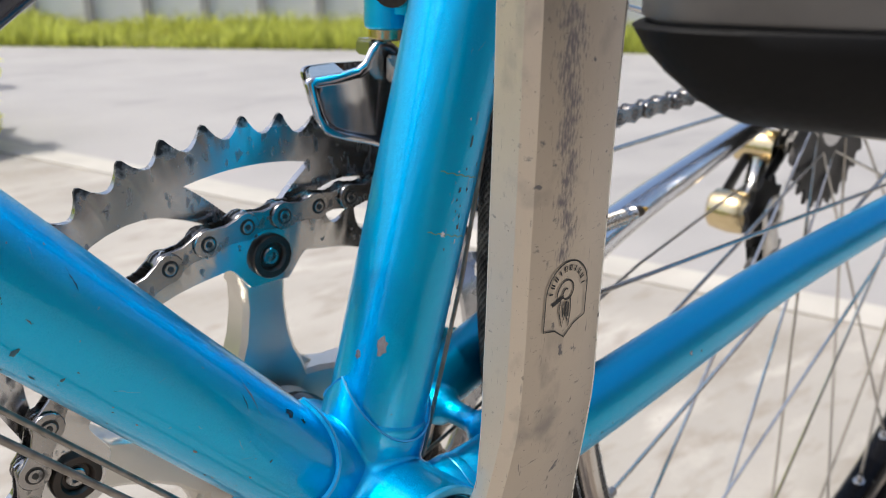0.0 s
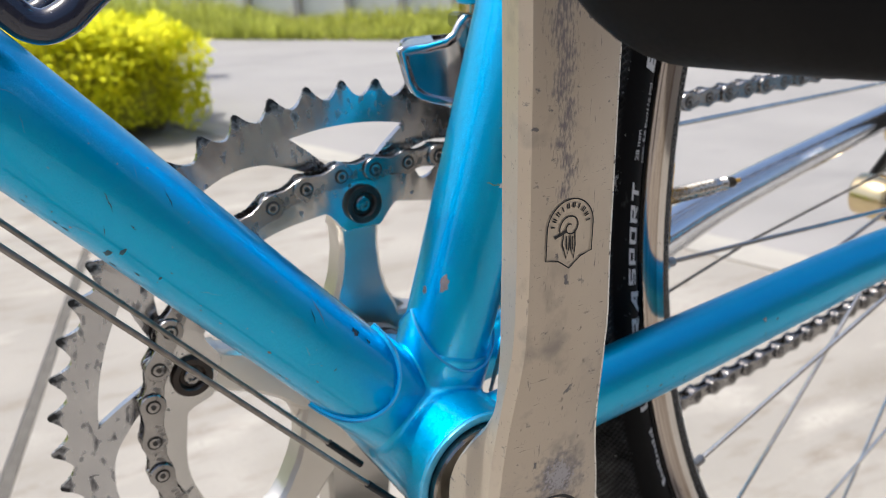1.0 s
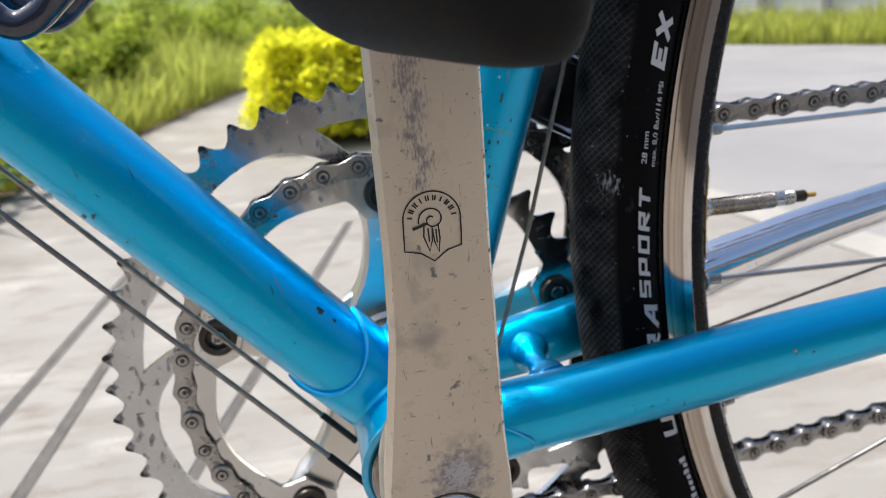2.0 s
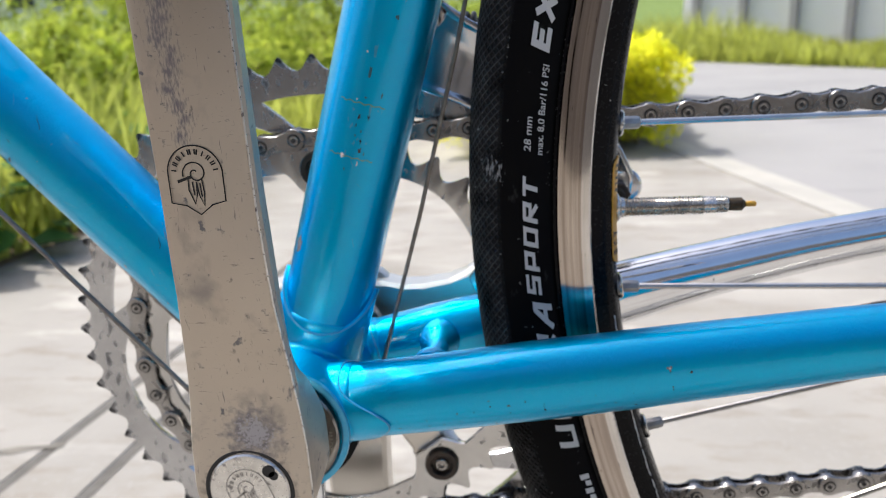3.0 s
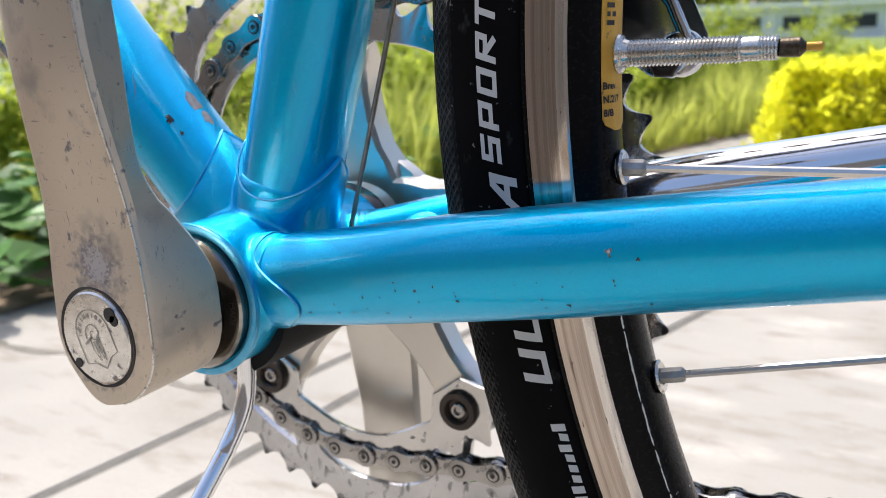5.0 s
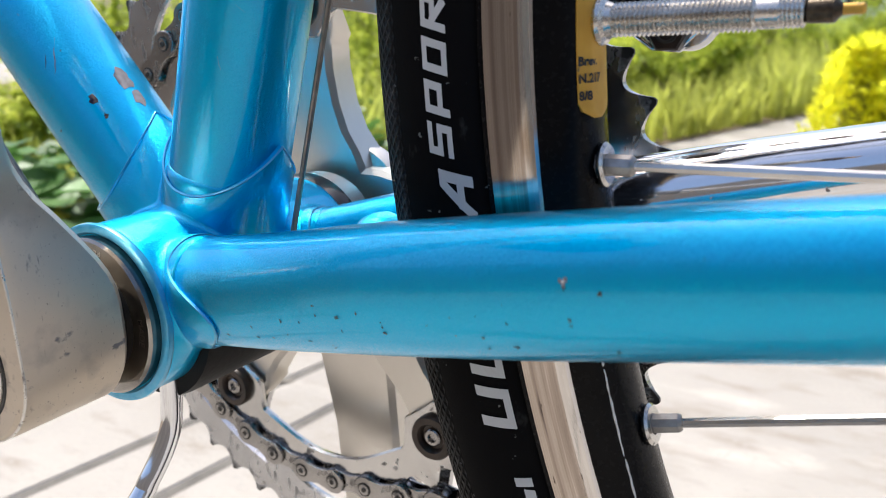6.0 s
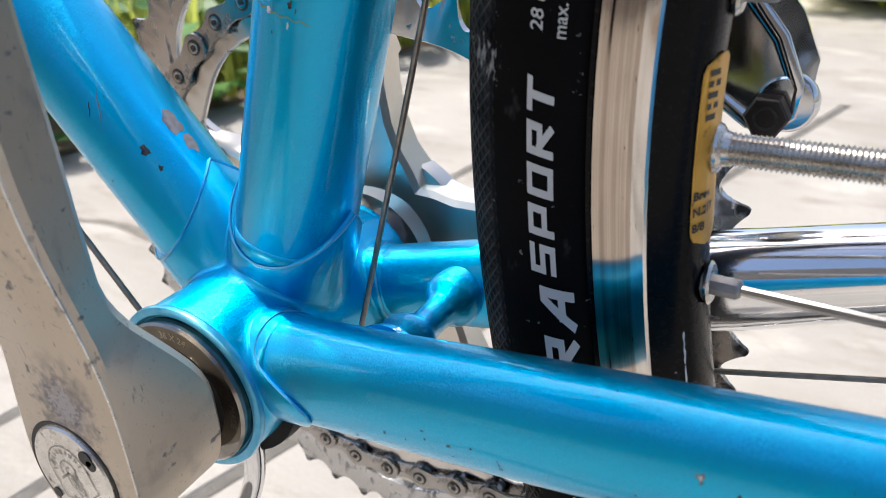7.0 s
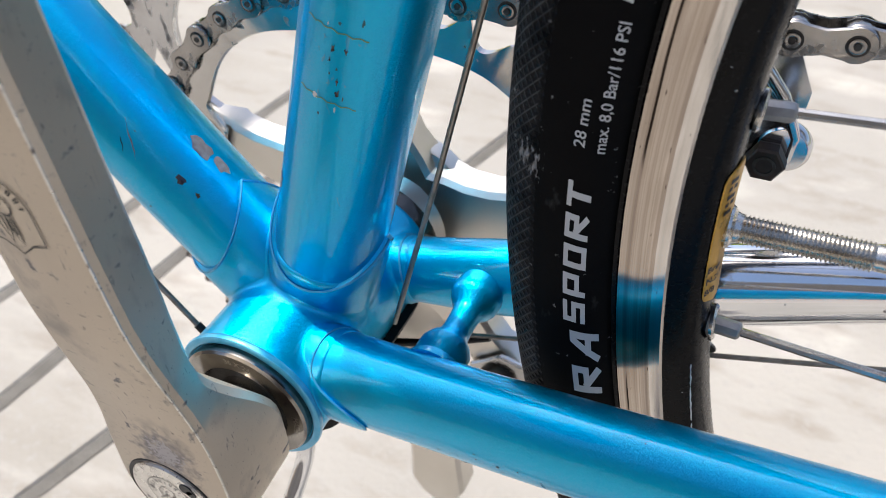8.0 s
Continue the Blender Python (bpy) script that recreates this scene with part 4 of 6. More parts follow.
    lathe(core, [(0.0027, 0.0), (0.0027, 0.0008), (0.0023, 0.0011), (0.0014, 0.0011), (0.0011, 0.0003), (0.0001, 0.0003)], 20, m0)
    core_me = finish(core, "bolt_core", CHAIN)
    for k in range(5):
        a = radians(PHI + 72 * k)
        mm = Matrix.Translation((0.0675 * math.cos(a), Y_SMALL - 0.0004, 0.27 + 0.0675 * math.sin(a)))
        b = shared("chainring_bolt", nut_me, bicycle, mm, "dark steel chainring bolt")
        o = shared("bolt_core", core_me, b, Matrix.Identity(4))
        o.matrix_parent_inverse = Matrix.Identity(4)


def link_mesh(name, outer, mats):
    """One chain link, 12.7 mm between its pins, plates facing y."""
    bm = bmesh.new()
    h = 0.0127 / 2
    prof = [(h + 0.0042 * math.cos(radians(a)), 0.0042 * math.sin(radians(a))) for a in range(-120, 121, 24)]
    prof += [(0.0, 0.0029)] + [(-x, -z) for x, z in prof] + [(0.0, -0.0029)]
    y_in = 0.0024 if outer else 0.0013
    th = 0.0009
    for s in (-1, 1):
        slab(bm, [(x, z) for x, z in prof], s * (y_in + th), s * y_in, 0.0003)
    nface = len(bm.faces)
    for x in (-h, h):
        mm = Matrix.Translation((x, 0, 0)) @ Matrix.Rotation(radians(90), 4, "X")
        if outer:
            e = y_in + th
            lathe(bm, [(0.0024, -e - 0.0001), (0.0024, e + 0.0001)], 16, mm)
            dark = len(bm.faces)
            for q in (-1, 1):
                lathe(bm, [(0.0019, q * e), (0.0018, q * (e + 0.0004)), (0.0014, q * (e + 0.0005)), (0.0010, q * (e + 0.0004))], 16, mm)
            bm.faces.ensure_lookup_table()
            for f in bm.faces[dark:]:
                f.material_index = 2
            lathe(bm, [(0.0008, -e - 0.0006), (0.0008, e + 0.0006)], 10, mm)
        else:
            lathe(bm, [(0.0038, -0.0012), (0.0038, 0.0012)], 16, mm)
    bm.faces.ensure_lookup_table()
    for f in bm.faces[nface:]:
        f.material_index = 0 if f.material_index == 2 else 1
    return finish(bm, name, mats, True, 40)


def chain():
    inner = link_mesh("inner_link", False, [CHAIN, CHAIN])
    outer = link_mesh("outer_link", True, [CHAIN, PIN])
    r = 0.0789
    y0, y1 = Y_SMALL + 0.0012, 0.0500
    cog = Vector((0.402, 0.3365))
    rc = 0.0305
    # the chain's middle line: upper run from the cog to the ring, round the front, lower run to the pulley
    up_a = math.asin((rc - r) / (cog - Vector((0, 0.27))).length) + math.atan2(cog.y - 0.27, cog.x)
    top = radians(90) + up_a
    p_cog = cog + Vector((math.cos(top), math.sin(top))) * rc
    p_top = Vector((0, 0.27)) + Vector((math.cos(top), math.sin(top))) * r
    pulley = Vector((0.385, 0.2335))
    low_dir = math.atan2(pulley.y - 0.191, pulley.x)
    bot = radians(-90) + low_dir
    p_bot = Vector((0, 0.27)) + Vector((math.cos(bot), math.sin(bot))) * r
    path = []
    steps = 60
    for i in range(steps + 1):
        t = i / steps
        p = p_cog.lerp(p_top, t)
        path.append(Vector((p.x, y1 + (y0 - y1) * t, p.y)))
    a0, a1 = top, bot + 2 * math.pi
    for i in range(1, 200):
        a = a0 + (a1 - a0) * i / 200
        path.append(Vector((r * math.cos(a), y0, 0.27 + r * math.sin(a))))
    for i in range(steps + 1):
        t = i / steps
        p = p_bot.lerp(pulley, t)
        path.append(Vector((p.x, y0 + (0.047 - y0) * t, p.y - 0.004 * math.sin(math.pi * t))))
    # pins every 12.7 mm
    pins, need, last = [], 0.0035, path[0]
    for q in path[1:]:
        seg = (q - last).length
        while need <= seg:
            last = last.lerp(q, need / seg)
            pins.append(last.copy())
            seg = (q - last).length
            need = 0.0127
        need -= seg
        last = q
    ch = new("chain", outer)
    ch.parent = bicycle
    ch.matrix_parent_inverse = bicycle.matrix_basis.inverted()
    tagged(ch, "oily steel chain on the small chainring")
    for i, (a, b) in enumerate(zip(pins, pins[1:])):
        d = b - a
        rz = Matrix.Translation((a + b) / 2) @ basis_x(d)
        if i == 0:
            ch.matrix_basis = rz
            continue
        o = new("link", inner if i % 2 else outer)
        o.parent = ch
        o.matrix_parent_inverse = ch.matrix_basis.inverted()
        o.matrix_basis = rz


def basis_x(d):
    x = d.normalized()
    y = (Vector((0, 1, 0)) - x * x.y).normalized()
    z = x.cross(y)
    return Matrix((x, y, z)).transposed().to_4x4()


frame_tubes()
shell_body()
lugs()
bridge()
cup()
left_crank()
pedal()
rings_and_spider()
chain()


GOLDISH = material("champagne_alloy", (0.70, 0.58, 0.36), 0.22, 1.0, (0.62, 0.5, 0.3), 60, fine=600)


# ---- rear wheel ----
def wheel_ring(name, prof, mat, parent, label="", seg=240, closed=True, sharp=35):
    """Turns (radius, y) round the hub; gives it a UV map in metres round and across."""
    bm = bmesh.new()
    uvl = bm.loops.layers.uv.new("UVMap")
    cum = [0.0]
    for (r0, a0), (r1, a1) in zip(prof, prof[1:]):
        cum.append(cum[-1] + math.hypot(r1 - r0, a1 - a0))
    mid = cum[max(range(len(prof)), key=lambda i: prof[i][0])]
    rows = [[bm.verts.new((HUB.x + r * math.cos(2 * math.pi * k / seg), y, HUB.z - r * math.sin(2 * math.pi * k / seg))) for r, y in prof] for k in range(seg)]
    n = len(prof)
    for k in range(seg):
        a, b = rows[k], rows[(k + 1) % seg]
        for i in range(n if closed else n - 1):
            j = (i + 1) % n
            f = bm.faces.new((a[i], b[i], b[j], a[j]))
            for lp, (kk, ii) in zip(f.loops, ((k, i), (k + 1, i), (k + 1, j), (k, j))):
                lp[uvl].uv = (kk / seg * 2 * math.pi * 0.32, cum[ii] - mid)
    bmesh.ops.recalc_face_normals(bm, faces=bm.faces)
    return part(name, bm, mat, parent, label, sharp=sharp)


R0, RT = 0.3303, 0.0147


def on_tyre(arc, r, lift=0.00025):
    """A place on the near side wall: angle (degrees above the hub's forward level) and radius."""
    a = radians(arc)
    q = max(-1, min(1, (r - R0) / RT))
    y = -math.sqrt(1 - q * q) * (RT + lift)
    rr = R0 + q * (RT + lift)
    return Vector((HUB.x - rr * math.cos(a), y, HUB.z + rr * math.sin(a)))


def tyre_text(body, start, end, base, size, parent, bold=0.0, shear=0.0, gap=1.0):
    """White letters on the side wall that fill the arc from start to end (degrees)."""
    bm = glyphs(body, size, bold, shear, gap)
    x0, x1 = min(v.co.x for v in bm.verts), max(v.co.x for v in bm.verts)
    for v in bm.verts:
        v.co = on_tyre(start + (end - start) * (v.co.x - x0) / (x1 - x0), base + v.co.y)
    part("side_wall_lettering", bm, WHITE, parent, smooth=False)


# strokes of square technical capitals on a grid 4 wide and 6 high: runs of x, y digit pairs
STROKES = {"U": ("06 00 40 46",), "L": ("06 00 40",), "T": ("06 46", "26 20"), "R": ("00 06 46 43 03", "13 40"), "A": ("00 36 46 40", "12 42"),
           "S": ("46 06 03 43 40 00", ), "P": ("00 06 46 42 02",), "O": ("00 06 46 40 00 06",), "E": ("46 06 00 40", "03 33"), "X": ("00 46", "06 40")}


def drawn_text(body, start, end, base, tall, parent, weight=0.205, slant=0.22):
    """Heavy square letters on the side wall, drawn as mitred strokes, that fill the arc from start to end (degrees)."""
    bm = bmesh.new()
    w = weight * tall / 2
    for i, ch in enumerate(body):
        for run in STROKES[ch]:
            pts = [Vector((i * 1.02 * tall + int(q[0]) / 4 * (0.80 * tall - 2 * w) + w, w + int(q[1]) / 6 * (tall - 2 * w))) for q in run.split()]
            rows = []
            for k, p in enumerate(pts):
                d0 = (p - pts[k - 1]).normalized() if k else (pts[1] - p).normalized()
                d1 = (pts[k + 1] - p).normalized() if k < len(pts) - 1 else d0
                n0, n1 = Vector((-d0.y, d0.x)), Vector((-d1.y, d1.x))
                m = (n0 + n1).normalized()
                m *= w / max(0.5, m.dot(n0))
                tip = d0 * w if k == len(pts) - 1 else (-d1 * w if k == 0 else Vector((0, 0)))
                rows.append((p + m + tip, p - m + tip))
            for (a, b), (c, d) in zip(rows, rows[1:]):
                n = max(1, int((c - a).length / 0.0009))
                line = [(bm.verts.new((*a.lerp(c, t / n), 0)), bm.verts.new((*b.lerp(d, t / n), 0))) for t in range(n + 1)]
                for u, v in zip(line, line[1:]):
                    bm.faces.new((u[0], u[1], v[1], v[0]))
    for v in bm.verts:
        v.co.x += slant * v.co.y
    x0, x1 = min(v.co.x for v in bm.verts), max(v.co.x for v in bm.verts)
    for v in bm.verts:
        v.co = on_tyre(start + (end - start) * (v.co.x - x0) / (x1 - x0), base + v.co.y)
    part("side_wall_lettering", bm, WHITE, parent, smooth=False)


def rear_wheel():
    m = Matrix.Translation((HUB.x, 0, HUB.z)) @ Matrix.Rotation(radians(90), 4, "X")
    hub = part("rear_wheel", lathe(bmesh.new(), [(0.006, -0.062), (0.012, -0.058), (0.016, -0.034), (0.024, -0.0335), (0.024, -0.0305), (0.013, -0.029), (0.0125, 0.028), (0.024, 0.0295), (0.024, 0.0325), (0.012, 0.033), (0.010, 0.060), (0.006, 0.062)], 40, m),
               RING, bicycle, "spoked rear wheel with a polished hub")
    prof = [(R0 + RT * math.cos(radians(a)), RT * math.sin(radians(a))) for a in range(-143, 144, 11)]
    prof += [(0.3180, 0.0080), (0.3180, -0.0080)]
    tyre = wheel_ring("tyre", prof, TYRE, hub, "black folding tyre with white side wall lettering and dusty tread")
    # brake tracks and dark inner section of the rim
    wheel_ring("rim", [(0.3190, -0.0100), (0.3190, -0.0088), (0.3130, -0.0080), (0.3110, 0.0), (0.3130, 0.0080), (0.3190, 0.0088), (0.3190, 0.0100), (0.3181, 0.0101), (0.3178, 0.0094), (0.3080, 0.0096), (0.3077, 0.0105), (0.3068, 0.0100), (0.3040, 0.0092), (0.3015, 0.0074), (0.3000, 0.0045), (0.2993, 0.0),
               (0.3000, -0.0045), (0.3015, -0.0074), (0.3040, -0.0092), (0.3068, -0.0100), (0.3077, -0.0105), (0.3080, -0.0096), (0.3178, -0.0094), (0.3181, -0.0101)], RIMBLACK, hub, "black anodised rim", sharp=50)
    for s in (-1, 1):
        worn = [(0.3176 - 0.0095 * k / 8, s * (0.0107 + 0.0003 * k / 8 - 0.00070 * (1 - (k / 4 - 1) ** 2))) for k in range(9)]
        wheel_ring("brake_track", [(0.3180, s * 0.0101)] + worn + [(0.3076, s * 0.0105)], TRACK, hub, "worn bare alloy brake track with painted reflection bands", closed=False, sharp=20)
    drawn_text("ULTRA", -15.05, -5.55, 0.3213, 0.0056, tyre)
    drawn_text("SPORT", -5.30, 1.45, 0.3238, 0.0043, tyre)
    tyre_text("28 mm", 2.70, 4.50, 0.3261, 0.0028, tyre, 0.00002, 0.15)
    tyre_text("max. 8,0 Bar/116 PSI", 2.48, 7.15, 0.3226, 0.0027, tyre, 0.00002, 0.15)
    drawn_text("EX", 7.70, 10.75, 0.3232, 0.0054, tyre, 0.25)
    # a maker's name as plain slanted bars
    for i, tall in enumerate((0.0034, 0.0017, 0.0017, 0.0024, 0.0025, 0.0017, 0.0017, 0.0017, 0.0024, 0.0017, 0.0028)):
        a0, wide = (-22.35, 0.52) if i == 0 else (-22.15 + i * 0.49, 0.34)
        low = 0.3212 if i else 0.3206
        bm = bmesh.new()
        vs = [[bm.verts.new(on_tyre(a0 + wide * u + 0.16 * k / 3, low + tall * k / 3)) for u in (0, 1)] for k in range(4)]
        for p, q in zip(vs, vs[1:]):
            bm.faces.new((p[0], p[1], q[1], q[0]))
        part("maker_bar", bm, WHITE, tyre, smooth=False)
    # the rim's inner corner, worn bright in broken stretches
    rng = random.Random(8)
    arc = -40.0
    while arc < -8.5:
        end = arc + rng.uniform(0.5, 2.6)
        pts = []
        for i in range(9):
            a = radians(arc + (end - arc) * i / 8)
            rr = 0.3019 + rng.uniform(-0.00008, 0.00008)
            pts.append(Vector((HUB.x - rr * math.cos(a), -0.0078, HUB.z + rr * math.sin(a))))
        part("worn_rim_edge", sweep(bmesh.new(), pts, [0.00008] + [0.00010 + 0.00018 * rng.random() for i in range(7)] + [0.00008], 6), PALE, hub)
        arc = end + rng.uniform(-0.1, 0.25)
    # spokes and nipples, every ten degrees
    nip = bmesh.new()
    lathe(nip, [(0.0030, -0.0012), (0.0030, 0.0002), (0.0020, 0.0006), (0.0020, 0.0054), (0.0016, 0.0060), (0.0011, 0.0062)], 8)
    nip_me = finish(nip, "nipple", NIPPLE)
    wash = bmesh.new()
    lathe(wash, [(0.0021, -0.0003), (0.0040, -0.0003), (0.0042, 0.0004), (0.0036, 0.0009), (0.0021, 0.0008)], 20, loop=True)
    wash_me = finish(wash, "eyelet", STEEL)
    for k in range(36):
        ang = 4.0 - 10 * k
        a = radians(ang)
        side = 1 if k % 2 == 0 else -1
        lead = 1 if k % 4 in (0, 3) else -1
        rim_p = Vector((HUB.x - 0.2990 * math.cos(a), side * 0.0012, HUB.z + 0.2990 * math.sin(a)))
        b = a + radians(62 * lead)
        hub_p = Vector((HUB.x - 0.0225 * math.cos(b), side * 0.0315, HUB.z + 0.0225 * math.sin(b)))
        d = (hub_p - rim_p).normalized()
        part("spoke", sweep(bmesh.new(), [rim_p + d * 0.004, hub_p], 0.0010, 8), STEEL, hub)
        mm = Matrix.Translation(rim_p) @ basis(d, (0, 1, 0)).to_4x4()
        shared("nipple", nip_me, hub, mm)
        radial = Vector((math.cos(a), 0, -math.sin(a)))
        shared("eyelet", wash_me, hub, Matrix.Translation(rim_p - Vector((0, rim_p.y * 0.3, 0))) @ basis(radial, (0, 1, 0)).to_4x4())
    valve(hub)
    hub.location.y = 0.0015


def rim_inner(y):
    """Radius of the rim's inner face at a distance from its middle."""
    knots = [(0.0, 0.2993), (0.0045, 0.3000), (0.0074, 0.3015), (0.0092, 0.3040), (0.0100, 0.3068)]
    for (a, ra), (b, rb) in zip(knots, knots[1:]):
        if abs(y) <= b:
            return ra + (rb - ra) * (abs(y) - a) / (b - a)
    return 0.3068


def valve(hub):
    a = radians(-1.06)
    base = Vector((HUB.x - 0.2992 * math.cos(a), 0, HUB.z + 0.2992 * math.sin(a)))
    d = Vector((math.cos(a), 0, -math.sin(a)))
    m = Matrix.Translation(base) @ basis(d, (0, 1, 0)).to_4x4()
    prof = [(0.0042, -0.0005), (0.0045, 0.0004), (0.0042, 0.0010), (0.0033, 0.0016), (0.0029, 0.0028)]
    n = 29
    for i in range(n):
        z = 0.0030 + i * 0.00084
        prof += [(0.00305, z), (0.00250, z + 0.00042)]
    z = 0.0030 + n * 0.00084
    prof += [(0.0026, z), (0.0026, z + 0.0030), (0.0024, z + 0.0034)]
    for i in range(5):
        prof += [(0.0027, z + 0.0036 + i * 0.0007), (0.0024, z + 0.0040 + i * 0.0007)]
    z2 = z + 0.0072
    st = part("valve_stem", lathe(bmesh.new(), prof + [(0.0010, z2)], 28, m), THREAD, hub, "threaded metal valve stem", sharp=20)
    part("valve_nut", lathe(bmesh.new(), [(0.0011, z2 - 0.0006), (0.0020, z2), (0.0021, z2 + 0.0038), (0.0012, z2 + 0.0046), (0.0009, z2 + 0.0050)], 18, m), VALVENUT, st, "dark brown knurled valve nut")
    part("valve_pin", lathe(bmesh.new(), [(0.0009, z2 + 0.0045), (0.0009, z2 + 0.0078), (0.0006, z2 + 0.0082)], 12, m), GOLD, st)
    # the gold label lies on the inner face of the rim round the valve
    bm = bmesh.new()
    rows = []
    for i in range(25):
        u = -1 + 2 * i / 24
        arc = radians(-1.05 + 3.25 * u)
        w = 0.0048 * (1 - max(0, (abs(u) - 0.86) / 0.14) ** 2 * 0.75)
        row = []
        for y in (-0.0022 + w * k / 4 for k in range(-4, 5)):
            r = rim_inner(y) - 0.0003
            row.append((HUB.x - r * math.cos(arc), y, HUB.z + r * math.sin(arc)))
        rows.append(row)
    ring_grid(bm, rows, close_ring=False, cap=False)
    g = bmesh.ops.extrude_face_region(bm, geom=bm.faces[:])
    for v in g["geom"]:
        if isinstance(v, bmesh.types.BMVert):
            v.co += (HUB - v.co).normalized() * 0.0003
    bmesh.ops.recalc_face_normals(bm, faces=bm.faces)
    lab = part("rim_label", bm, GOLD, hub, "worn gold foil label round the valve", sharp=60)
    for body, s0, size in (("Brev.", -2.35, 0.0022), ("N.217", -2.92, 0.0022), ("8/8", -3.5, 0.0022)):
        gm = glyphs(body, size, 0.00008)
        for v in gm.verts:
            arc = radians(s0) + (v.co.y - size * 0.35) / 0.3
            y = -0.0072 + v.co.x
            r = rim_inner(y) - 0.0008
            v.co = Vector((HUB.x - r * math.cos(arc), y, HUB.z + r * math.sin(arc)))
        part("label_print", gm, FLATBLACK, lab, smooth=False)
    gm = bmesh.new()
    for i in range(5):
        arc0 = radians(0.15 + i * 0.36)
        q = []
        for da, y in ((0, -0.0060), (0.0036, -0.0060), (0.0036, -0.0036 + 0.0006 * (i % 2)), (0, -0.0036 + 0.0006 * (i % 2))):
            r = rim_inner(y) - 0.0008
            q.append(gm.verts.new((HUB.x - r * math.cos(arc0 + da), y, HUB.z + r * math.sin(arc0 + da))))
        gm.faces.new(q)
    part("label_bars", gm, FLATBLACK, lab, smooth=False)


# ---- derailleurs, cables, cage, stand ----
def pressed_plate(name, outline, y, t, parent, lip=0.0013, deep=0.0009):
    """A pressed plate with an outline in (x, z): a rounded raised lip round a sunk panel, facing -y."""
    bm = bmesh.new()
    f = bm.faces.new([bm.verts.new((x, y + t, z)) for x, z in outline])
    sunk = deep > 0
    g = bmesh.ops.extrude_face_region(bm, geom=[f])
    for v in g["geom"]:
        if isinstance(v, bmesh.types.BMVert):
            v.co.y = y
    bmesh.ops.recalc_face_normals(bm, faces=bm.faces)
    bm.normal_update()
    near = [q for q in bm.faces if q.normal.y < -0.9]
    for width, depth in () if not sunk else ((0.0006, 0.0004), (lip, 0.0), (0.0008, -deep * 0.7), (0.0007, -deep * 0.3)):
        bmesh.ops.inset_region(bm, faces=near, thickness=width, depth=depth, use_even_offset=False)
    for k in range(1, 10):
        bmesh.ops.bisect_plane(bm, geom=bm.verts[:] + bm.edges[:] + bm.faces[:], plane_co=(0.0150 + 0.0028 * k, 0, 0), plane_no=(1, 0, 0))
    for v in bm.verts:
        v.co.y += 0.14 * max(0.0, 0.040 - v.co.x)
    return part(name, bm, CAGE, parent, sharp=75)


